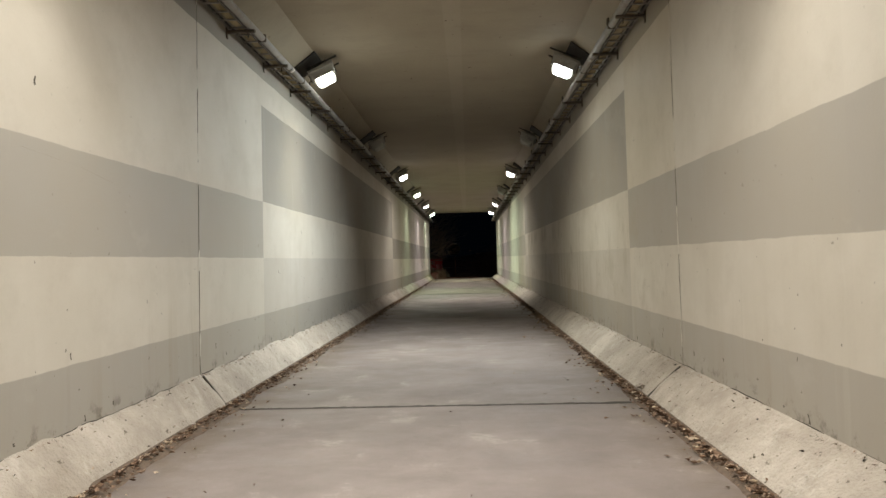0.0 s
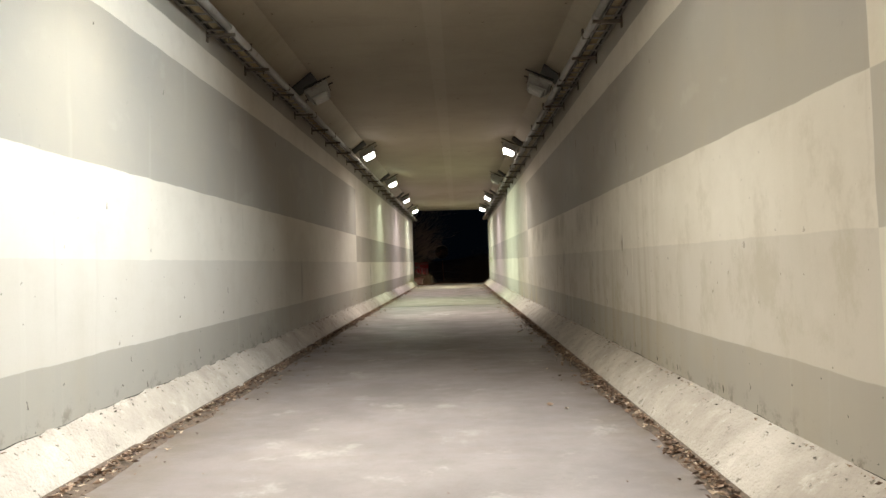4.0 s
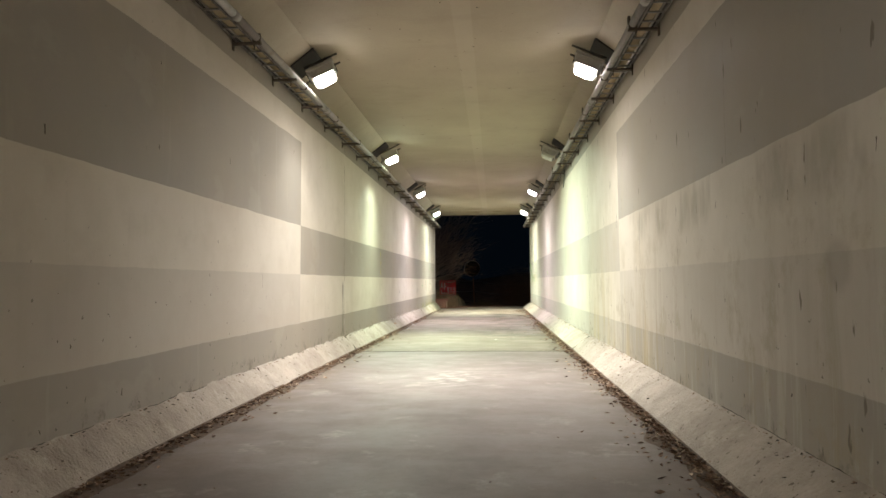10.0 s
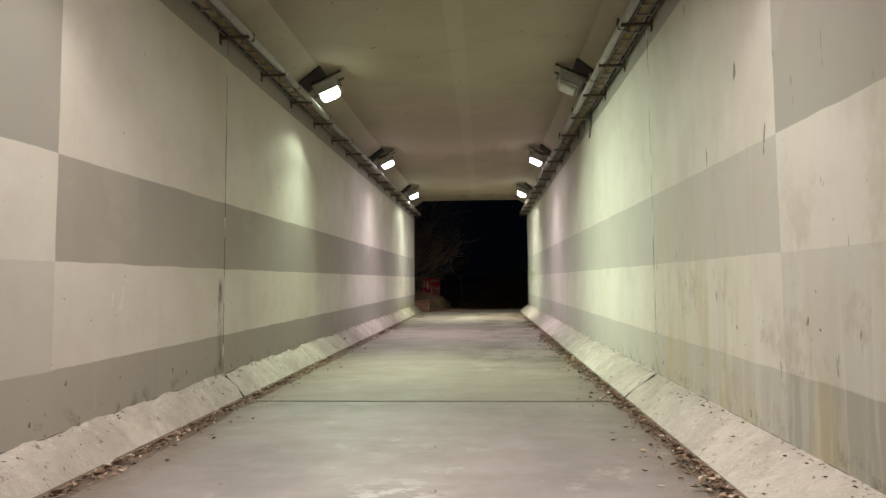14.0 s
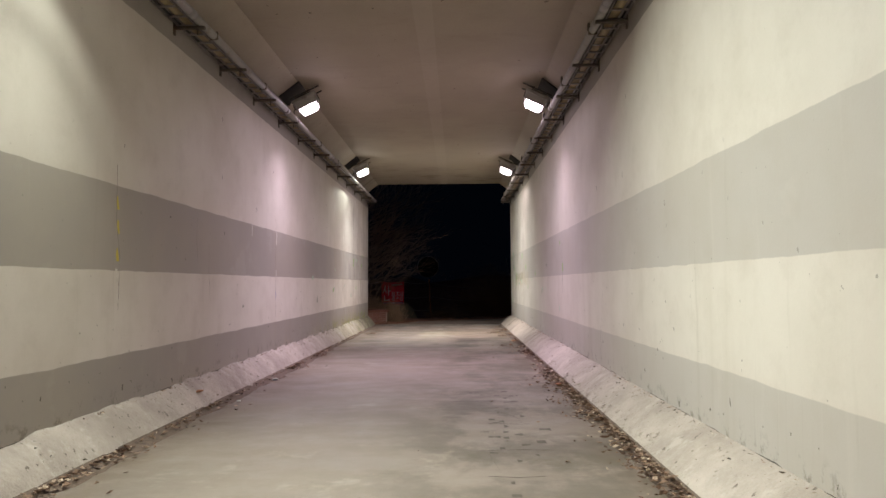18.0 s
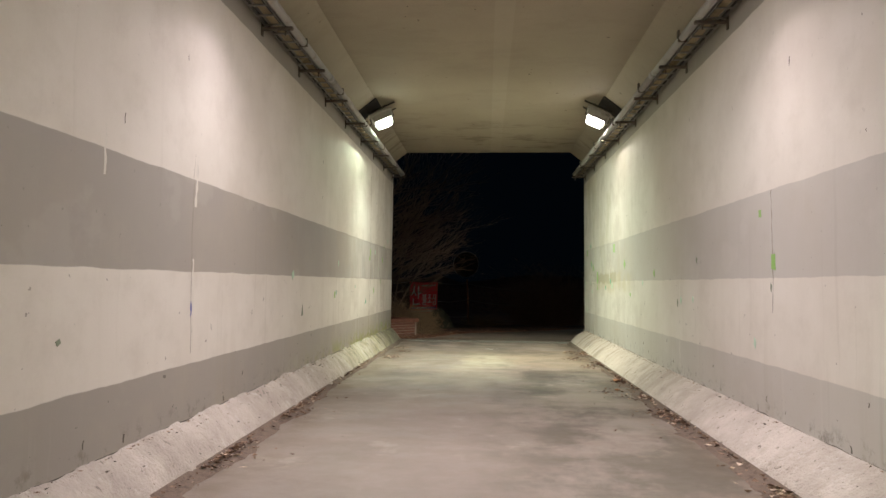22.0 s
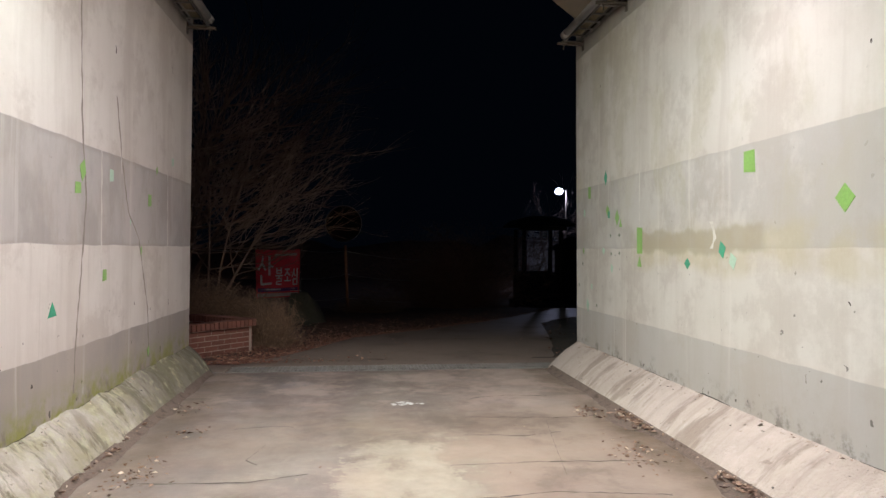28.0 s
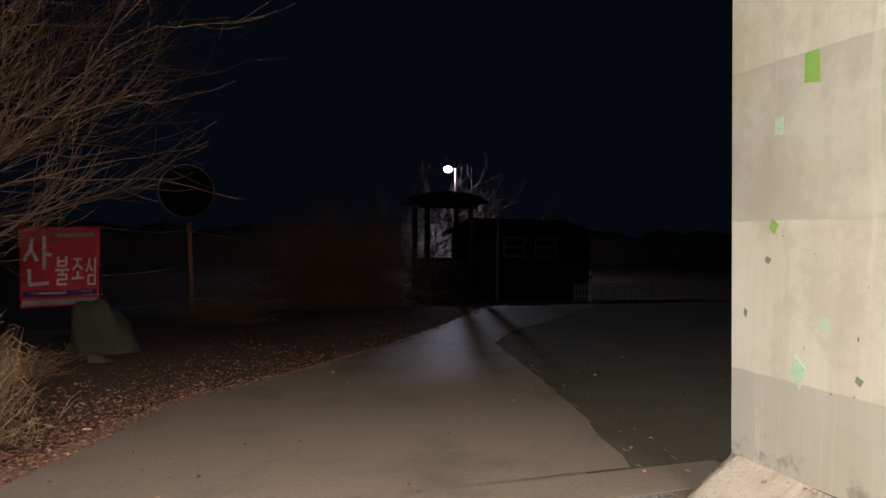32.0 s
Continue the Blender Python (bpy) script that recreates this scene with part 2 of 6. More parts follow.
        drip = n.math("MULTIPLY", n.between(y, 10.0, 24.1, 0.4), n.ramp(n.noise(n.scaled(p, (1, 13.0, 3.2)), 1.0, 3, 0.5), 0.70, 0.74, 0.0, 0.8))
        c = n.mix(drip, c, (0.11, 0.09, 0.06))
        hang = n.math("MULTIPLY", n.math("MULTIPLY", n.between(y, 12.2, 20.8, 0.4), n.between(ze, 1.72, 2.086, 0.11)), n.ramp(n.noise(n.scaled(p, (1, 1.5, 0.5)), 1.0, 4, 0.6), 0.48, 0.62))
        c = n.mix(n.math("MULTIPLY", hang, 0.42), c, (0.22, 0.19, 0.13))
        spot = n.t.nodes.new("ShaderNodeVectorMath")
        spot.operation = "DISTANCE"
        n.put(spot.inputs[0], p)
        spot.inputs[1].default_value = (2.25, 15.4, 1.32)
        c = n.mix(n.ramp(n.math("ADD", spot.outputs["Value"], n.math("MULTIPLY", wob, 1.5)), 0.08, 0.17, 0.38, 0.0), c, (0.24, 0.205, 0.165))
    else:
        rub = n.math("MULTIPLY", n.math("MULTIPLY", n.ramp(y, 37.5, 40.5), n.between(ze, 1.40, 2.07, 0.03)), n.ramp(n.noise(n.scaled(pw, (1, 1.5, 0.7)), 1.4, 7, 0.7), 0.38, 0.60, 0.15, 1.0))
        c = n.mix(n.math("MULTIPLY", rub, 0.42), c, (0.52, 0.49, 0.45))
        side_run = n.math("ABSOLUTE", n.math("SUBTRACT", n.math("ADD", y, n.math("MULTIPLY", wob, 3.0)), 15.12))
        side_run = n.math("MULTIPLY", n.ramp(side_run, 0.01, 0.10, 1.0, 0.0), n.between(n.math("ADD", z, n.math("MULTIPLY", wob, 3.0)), 0.75, 1.35, 0.12))
        c = n.mix(n.math("MULTIPLY", side_run, 0.45), c, (0.20, 0.18, 0.15))
        edge = n.math("ABSOLUTE", n.math("SUBTRACT", n.math("ADD", y, n.math("MULTIPLY", wob, 2.0)), 24.09))
        seep = n.math("MULTIPLY", n.ramp(edge, 0.02, 0.085, 1.0, 0.0), n.between(n.math("ADD", z, n.math("MULTIPLY", wob, 4.0)), 0.33, 1.26, 0.06))
        c = n.mix(n.math("MULTIPLY", seep, n.ramp(n.noise(n.scaled(p, (1, 5, 2.2)), 1.3, 5, 0.7), 0.36, 0.62, 0.1, 0.85)), c, (0.085, 0.07, 0.05))
    # splashed dirt just over the kerb
    foot = n.noise(p, 7.0, 5, 0.7)
    c = n.mix(n.math("MULTIPLY", n.ramp(foot, 0.52, 0.66), n.ramp(ze, 0.28, 0.46, 0.62, 0.0)), c, (0.10, 0.085, 0.06))
    specks = n.noise(p, 16.0, 2, 0.5)
    c = n.mix(n.math("MULTIPLY", n.ramp(specks, 0.722, 0.74), n.ramp(ze, 0.3, 2.4, 0.8, 0.12)), c, (0.07, 0.06, 0.045))
    if side < 0:
        moss = n.math("MULTIPLY", n.math("MULTIPLY", n.ramp(y, 34.5, 41.0), n.ramp(ze, 0.3, 0.55, 1.0, 0.0)), n.ramp(n.noise(p, 4.0, 6, 0.7), 0.38, 0.62))
        c = n.mix(moss, c, (0.24, 0.25, 0.05))
    else:
        tide = n.math("MULTIPLY", n.between(y, 38.9, 42.15, 0.25), n.between(n.math("ADD", ze, n.math("MULTIPLY", n.noise(p, 2.0, 4), 0.28)), 1.38, 1.68, 0.06))
        rub = n.math("MULTIPLY", n.math("MULTIPLY", n.ramp(y, 38.2, 40.5), n.between(ze, 1.40, 2.07, 0.03)), n.ramp(n.noise(n.scaled(pw, (1, 1.3, 1.0)), 1.6, 7, 0.7), 0.42, 0.58))
        c = n.mix(n.math("MULTIPLY", rub, 0.55), c, (0.56, 0.535, 0.475))
        c = n.mix(n.math("MULTIPLY", tide, n.ramp(n.noise(p, 3.5, 4), 0.32, 0.58, 0.05, 0.5)), c, (0.42, 0.355, 0.20))
        olive = n.math("MULTIPLY", n.math("MULTIPLY", n.ramp(y, 38.0, 40.5), n.ramp(ze, 1.3, 1.9)), n.ramp(n.noise(n.scaled(pw, (1, 1.0, 0.6)), 1.3, 7, 0.68), 0.48, 0.60))
        c = n.mix(n.math("MULTIPLY", olive, 0.36), c, (0.40, 0.355, 0.215))
        sill = n.math("MULTIPLY", n.between(y, 40.1, 42.05, 0.06), n.between(n.math("ADD", ze, n.math("MULTIPLY", n.noise(n.scaled(p, (1, 2.6, 0)), 1.0, 4, 0.6), 0.22)), 1.46, 1.64, 0.025))
        c = n.mix(n.math("MULTIPLY", sill, 0.72), c, (0.33, 0.28, 0.185))
    n.bump(n.math("ADD", n.math("MULTIPLY", n.noise(p, 3.0, 5), 1.5), fine), 0.09, 0.005)
    return n.finish(c, n.ramp(cloud, 0.3, 0.7, 0.5, 0.72))


def floor_concrete():
    n = Nodes("floor_concrete")
    p = n.pos()
    x, y, _ = n.xyz(p)
    cloud, fine = n.noise(p, 0.8, 7, 0.62), n.noise(p, 70, 3)
    c = n.mix(n.ramp(cloud, 0.25, 0.75), (0.172, 0.144, 0.139), (0.275, 0.234, 0.225))
    c = n.mix(n.ramp(n.noise(p, 5.0, 9, 0.75), 0.40, 0.68, 0.0, 0.42), c, (0.17, 0.146, 0.132))
    c = n.mix(n.ramp(n.noise(p, 17.0, 4, 0.6), 0.62, 0.72, 0.0, 0.35), c, (0.13, 0.11, 0.10))
    c = n.mix(n.ramp(fine, 0.4, 0.8, 0.0, 0.3), c, (0.19, 0.165, 0.148))
    brushed = n.noise(n.scaled(p, (1.4, 9.0, 1)), 1.0, 7, 0.72)
    c = n.mix(n.ramp(brushed, 0.5, 0.75, 0.0, 0.2), c, (0.165, 0.143, 0.13))
    smear = n.noise(n.scaled(p, (1.0, 1.5, 1)), 1.2, 7, 0.66)
    c = n.mix(n.ramp(smear, 0.5, 0.68, 0.0, 0.22), c, (0.17, 0.15, 0.14))
    laitance = n.noise(n.scaled(p, (1.3, 1.3, 1)), 1.2, 8, 0.75)
    c = n.mix(n.ramp(laitance, 0.56, 0.66, 0.0, 0.42), c, (0.46, 0.43, 0.385))
    # a scraped pale patch
    spot = n.t.nodes.new("ShaderNodeVectorMath")
    spot.operation = "DISTANCE"
    n.put(spot.inputs[0], n.scaled(p, (1.0, 0.5, 1)))
    spot.inputs[1].default_value = (0.0, 10.35, 0.0)
    scrape = n.math("MULTIPLY", n.ramp(spot.outputs["Value"], 0.15, 0.5, 1.0, 0.0), n.ramp(n.noise(n.scaled(p, (2.2, 3.4, 1)), 2.0, 7, 0.72), 0.47, 0.57))
    c = n.mix(n.math("MULTIPLY", scrape, 0.65), c, (0.52, 0.49, 0.46))
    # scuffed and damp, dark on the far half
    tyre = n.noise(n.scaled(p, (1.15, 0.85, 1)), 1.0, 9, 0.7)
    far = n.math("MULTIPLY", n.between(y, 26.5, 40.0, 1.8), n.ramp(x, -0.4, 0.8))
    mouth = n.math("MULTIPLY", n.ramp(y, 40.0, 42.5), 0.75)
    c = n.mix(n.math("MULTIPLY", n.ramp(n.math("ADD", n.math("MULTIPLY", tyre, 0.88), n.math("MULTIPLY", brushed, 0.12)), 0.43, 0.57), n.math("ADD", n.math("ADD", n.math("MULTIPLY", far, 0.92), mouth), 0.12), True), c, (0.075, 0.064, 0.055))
    cream = n.math("MULTIPLY", n.between(y, 35.5, 42.0, 1.2), n.ramp(n.noise(p, 0.7, 6, 0.6), 0.44, 0.58))
    c = n.mix(n.math("MULTIPLY", cream, 0.28), c, (0.46, 0.42, 0.345))
    c = n.mix(n.math("MULTIPLY", n.ramp(y, 37.0, 42.0, 0.0, 0.5), n.ramp(n.noise(p, 1.1, 6, 0.65), 0.36, 0.6)), c, (0.27, 0.19, 0.15))
    # near the open end: darker overall, pinkish right, beige left, dark middle
    wander = n.math("MULTIPLY", n.math("SUBTRACT", n.noise(p, 1.3, 8, 0.75), 0.5), 2.2)
    mottle = n.ramp(n.noise(p, 4.5, 8, 0.75), 0.36, 0.62, 0.35, 1.0)
    xe, ye = n.math("ADD", x, wander), n.math("ADD", y, wander)
    c = n.mix(n.math("MULTIPLY", n.math("MULTIPLY", n.ramp(y, 38.0, 40.5), mottle), 0.40), c, (0.125, 0.105, 0.095))
    c = n.mix(n.math("MULTIPLY", n.math("MULTIPLY", n.ramp(y, 38.0, 40.5), n.ramp(xe, 0.3, 0.6)), 0.55), c, (0.29, 0.19, 0.165))
    c = n.mix(n.math("MULTIPLY", n.math("MULTIPLY", n.ramp(y, 38.5, 40.5), n.ramp(xe, -0.2, -0.5, 1.0, 0.0)), 0.40), c, (0.31, 0.28, 0.21))
    c = n.mix(n.math("MULTIPLY", n.math("MULTIPLY", n.math("MULTIPLY", n.between(ye, 41.1, 44.8, 0.12), n.between(xe, -0.8, 1.1, 0.12)), mottle), 0.62), c, (0.135, 0.10, 0.082))
    # a sharp-edged pool of light, painted pale on the floor
    c = n.mix(n.math("MULTIPLY", n.math("MULTIPLY", n.math("MULTIPLY", n.between(ye, 38.9, 41.0, 0.10), n.between(xe, -0.5, 0.35, 0.05)), mottle), 0.55), c, (0.44, 0.40, 0.325))
    # worn through to pale mortar and dark with damp in islands
    island = n.noise(n.scaled(p, (1.0, 0.8, 1)), 1.5, 8, 0.68)
    c = n.mix(n.math("MULTIPLY", n.ramp(y, 36.5, 39.0, 0.0, 0.22), n.ramp(island, 0.50, 0.62)), c, (0.40, 0.31, 0.25))
    c = n.mix(n.math("MULTIPLY", n.ramp(y, 36.5, 39.0, 0.0, 0.6), n.ramp(island, 0.49, 0.36)), c, (0.13, 0.098, 0.078))
    c = n.mix(n.math("MULTIPLY", n.math("MULTIPLY", n.ramp(y, 38.5, 40.5, 0.0, 0.8), n.ramp(n.math("ADD", x, n.math("MULTIPLY", wander, 0.25)), 1.5, 1.72)), mottle), c, (0.10, 0.07, 0.045))
    bloom = n.math("MULTIPLY", n.ramp(y, 41.4, 42.4), n.ramp(n.noise(p, 1.9, 7, 0.7), 0.46, 0.60))
    c = n.mix(n.math("MULTIPLY", bloom, 0.5), c, (0.42, 0.32, 0.26))
    # the floor turns yellower past the second joint and fades back by y 38
    c = n.mix(n.math("MULTIPLY", n.ramp(y, 24.1, 24.2, 0.0, 0.25), n.ramp(y, 33.0, 38.0, 1.0, 0.0)), c, (0.25, 0.222, 0.165))
    dirt = n.ramp(n.math("ABSOLUTE", x), 1.35, 1.95, 0.0, 0.75)
    c = n.mix(n.math("MULTIPLY", dirt, n.ramp(n.noise(p, 3.0, 6, 0.7), 0.3, 0.7)), c, (0.15, 0.11, 0.07))
    c = n.mix(n.math("MULTIPLY", n.ramp(y, 24.1, 24.2, 0.5, 1.0), n.ramp(y, 41.3, 42.3, 1.0, 0.0)), c, n.mix(n.ramp(y, 24.1, 24.2), (0.86, 0.83, 0.80), (0.87, 0.83, 0.755)), "MULTIPLY")
    n.bump(n.math("ADD", n.math("MULTIPLY", brushed, 0.8), n.math("ADD", fine, n.math("MULTIPLY", cloud, 2.0))), 0.3, 0.006)
    return n.finish(c, n.ramp(smear, 0.35, 0.65, 0.66, 0.48))


def kerb_concrete():
    n = Nodes("kerb_concrete")
    p = n.pos()
    x, y, z = n.xyz(p)
    cloud, fine = n.noise(p, 1.7, 7, 0.68), n.noise(p, 45, 3)
    c = n.mix(n.ramp(cloud, 0.3, 0.7), (0.33, 0.285, 0.24), (0.49, 0.435, 0.375))
    c = n.mix(n.ramp(fine, 0.45, 0.8, 0.0, 0.16), c, (0.22, 0.19, 0.15))
    c = n.mix(n.ramp(n.noise(p, 15.0, 4, 0.6), 0.63, 0.69, 0.0, 0.8), c, (0.10, 0.08, 0.055))
    c = n.mix(n.ramp(n.noise(p, 5.0, 6, 0.7), 0.55, 0.68, 0.0, 0.5), c, (0.56, 0.52, 0.46))
    c = n.mix(n.ramp(n.noise(p, 3.1, 7, 0.75), 0.50, 0.70, 0.0, 0.42), c, (0.27, 0.22, 0.17))
    left = n.math("MULTIPLY", n.ramp(y, 36.0, 41.5), n.ramp(x, 0.0, -1.0))
    c = n.mix(n.math("MULTIPLY", left, n.ramp(n.noise(p, 2.2, 6, 0.7), 0.40, 0.60, 0.15, 0.75)), c, (0.25, 0.225, 0.10))
    deep = n.math("MULTIPLY", n.ramp(n.math("ADD", y, n.math("MULTIPLY", n.noise(p, 3.0, 5, 0.7), 2.0)), 42.0, 43.6), n.ramp(x, 0.0, -1.0))
    c = n.mix(n.math("MULTIPLY", deep, 0.65), c, (0.085, 0.08, 0.04))
    c = n.mix(n.math("MULTIPLY", left, n.ramp(n.noise(p, 7.0, 6, 0.7), 0.52, 0.64, 0.0, 0.6)), c, (0.46, 0.43, 0.27))
    gully = n.noise(n.scaled(p, (2.5, 7.0, 2.5)), 1.0, 6, 0.7)
    c = n.mix(n.math("MULTIPLY", left, n.ramp(gully, 0.50, 0.60, 0.0, 0.85)), c, (0.12, 0.105, 0.06))
    rill = n.noise(n.scaled(p, (0.6, 9.0, 0.6)), 1.0, 4, 0.6)
    c = n.mix(n.math("MULTIPLY", n.ramp(rill, 0.54, 0.66), n.ramp(y, 36.0, 41.0, 0.06, 0.42)), c, (0.17, 0.14, 0.10))
    right = n.math("MULTIPLY", n.ramp(y, 34.0, 39.5), n.ramp(x, 0.0, 1.0))
    c = n.mix(n.math("MULTIPLY", right, 0.42), c, (0.50, 0.40, 0.315))
    lobe = n.noise(n.scaled(p, (1.2, 4.2, 1.2)), 1.0, 5, 0.66)
    c = n.mix(n.math("MULTIPLY", right, n.ramp(lobe, 0.53, 0.64, 0.0, 0.62)), c, (0.20, 0.15, 0.105))
    n.bump(n.math("ADD", n.math("MULTIPLY", n.noise(p, 6.0, 6, 0.7), 3.0), fine), 0.75, 0.016)
    return n.finish(c, 0.8)


def ceiling_concrete():
    n = Nodes("ceiling_concrete")
    p = n.pos()
    x, y, _ = n.xyz(p)
    cloud, fine = n.noise(p, 0.7, 6, 0.6), n.noise(p, 40, 3)
    c = n.mix(cloud, (0.30, 0.256, 0.185), (0.45, 0.394, 0.297))
    c = n.mix(n.ramp(fine, 0.5, 0.8, 0.0, 0.18), c, (0.18, 0.15, 0.11))
    c = n.mix(n.math("MULTIPLY", n.between(x, 0.06, 0.29, 0.01), 0.34), c, (0.45, 0.40, 0.32))
    c = n.mix(n.ramp(n.noise(p, 9.0, 2, 0.5), 0.74, 0.76, 0.0, 0.8), c, (0.08, 0.06, 0.045))
    soot = n.noise(n.scaled(p, (1.0, 2.5, 1)), 1.0, 5, 0.7)
    c = n.mix(n.math("MULTIPLY", n.ramp(soot, 0.52, 0.64), n.ramp(y, 39.5, 43.0, 0.08, 0.55)), c, (0.13, 0.11, 0.07))
    n.bump(n.math("ADD", n.math("MULTIPLY", cloud, 2.0), fine), 0.2, 0.006)
    return n.finish(c, 0.75)


PAINT_L, PAINT_R = wall_paint(-1), wall_paint(1)
FLOOR, KERB, CEILING = floor_concrete(), kerb_concrete(), ceiling_concrete()
SEALANT = worn("joint_filler", (0.055, 0.048, 0.038), 0.9, dirty=0.4)
STEEL = worn("galvanised_steel", (0.30, 0.285, 0.26), 0.5, 0.7, dirt=(0.10, 0.07, 0.045), dirty=0.6)
RUSTED = worn("rusty_steel", (0.13, 0.11, 0.085), 0.75, 0.4, dirt=(0.12, 0.055, 0.025), dirty=0.5)
PIPE = worn("zinc_conduit", (0.34, 0.325, 0.30), 0.6, 0.15, dirt=(0.2, 0.16, 0.11), dirty=0.45)
HOUSING = worn("lamp_housing_paint", (0.40, 0.39, 0.35), 0.55, dirt=(0.11, 0.09, 0.06), dirty=0.5)
LAGGING = worn("dusty_pipe_lagging", (0.34, 0.27, 0.155), 0.85, scale=5, dirt=(0.14, 0.10, 0.055), dirty=0.6)
DARKIRON = worn("dark_iron", (0.05, 0.045, 0.04), 0.7, 0.4)
SOOTY = worn("cable_rubber", (0.03, 0.028, 0.026), 0.6)


def glowing(name, tint, strength):
    n = Nodes(name)
    n.put(n.b.inputs["Emission Color"], tint)
    n.b.inputs["Emission Strength"].default_value = strength
    return n.finish((0.8, 0.8, 0.78), 0.3)


GLOWS = {t: glowing("lit_lamp_glass", t, 24) for t in (WARM, STRAW, COOL, ROSE, GREEN, PINK, PALE, BLUSH, LILAC, AMBER)}
DEADGLASS = worn("dusty_lamp_glass", (0.50, 0.50, 0.44), 0.25, dirt=(0.25, 0.22, 0.16))


# ---- mesh helpers ----
def mesh_of(bm, name, material, smooth=False):
    me = bpy.data.meshes.new(name)
    bm.normal_update()
    bm.to_mesh(me)
    bm.free()
    for m in material if isinstance(material, (list, tuple)) else [material]:
        me.materials.append(m)
    if smooth:
        for f in me.polygons:
            f.use_smooth = True
    return me


def part(name, bm, material, parent=None, label="", smooth=False):
    me = bm if isinstance(bm, bpy.types.Mesh) else mesh_of(bm, name, material, smooth)
    ob = new(name, me)
    ob.parent = parent
    if label:
        tagged(ob, label)
    return ob


def raw(name, verts, faces, material, smooth=False):
    me = bpy.data.meshes.new(name)
    me.from_pydata([tuple(v) for v in verts], [], faces)
    me.materials.append(material)
    if smooth:
        for f in me.polygons:
            f.use_smooth = True
    return me


def box(bm, lo, hi, bevel=0.0, m=None):
    c, s = [(a + b) / 2 for a, b in zip(lo, hi)], [b - a for a, b in zip(lo, hi)]
    made = bmesh.ops.create_cube(bm, size=1.0, matrix=Matrix.Translation(c) @ Matrix.Diagonal((*s, 1)))["verts"]
    if bevel:
        edges = {e for v in made for e in v.link_edges}
        made = bmesh.ops.bevel(bm, geom=list(edges), offset=bevel, segments=2, affect="EDGES", profile=0.6)["verts"]
    if m is not None:
        bmesh.ops.transform(bm, matrix=m, verts=list({v for v in made}))
    return bm


def boxed(lo, hi, bevel=0.0, m=None):
    return box(bmesh.new(), lo, hi, bevel, m)


def rod(bm, a, b, r, r2=None, sides=10):
    a, b = Vector(a), Vector(b)
    d = b - a
    m = Matrix.Translation((a + b) / 2) @ d.to_track_quat("Z", "Y").to_matrix().to_4x4()
    bmesh.ops.create_cone(bm, cap_ends=True, segments=sides, radius1=r, radius2=r if r2 is None else r2, depth=d.length, matrix=m)
    return bm


def extruded(profile, ys, jitter=0.0, freq=1.0, lean=0.0):
    """A closed cross section (x, z) swept along y, its skin made a little uneven."""
    verts, faces, k = [], [], len(profile)
    for y in ys:
        for x, z in profile:
            d = jitter * (noise.noise((x * freq, y * freq, z * freq)) + 0.5 * noise.noise((x * 4 * freq, y * 4 * freq, z * 4 * freq)))
            verts.append((x + d, y + lean * (z - 0.28), z + d))
    for i in range(len(ys) - 1):
        for j in range(k):
            a, b = i * k + j, i * k + (j + 1) % k
            faces.append((a, b, b + k, a + k))
    faces += [tuple(range(k - 1, -1, -1)), tuple(range((len(ys) - 1) * k, len(ys) * k))]
    return verts, faces


def wire(name, pts, r, material, label="", category="", parent=None):
    cu = bpy.data.curves.new(name, "CURVE")
    cu.dimensions, cu.bevel_depth, cu.bevel_resolution = "3D", r, 1
    sp = cu.splines.new("POLY")
    sp.points.add(len(pts) - 1)
    for p, q in zip(sp.points, pts):
        p.co = (*q, 1)
    cu.materials.append(material)
    tmp = bpy.data.objects.new(name, cu)
    me = bpy.data.meshes.new_from_object(tmp)
    bpy.data.objects.remove(tmp)
    ob = new(name, me)
    ob.parent = parent
    return tagged(ob, label, category) if label else ob


def steps(a, b, d):
    n = max(1, round((b - a) / d))
    return [a + (b - a) * i / n for i in range(n + 1)]


def thing(name, at, label, category, group=""):
    ob = new(name)
    ob.matrix_basis = at
    return tagged(ob, label, category, group)


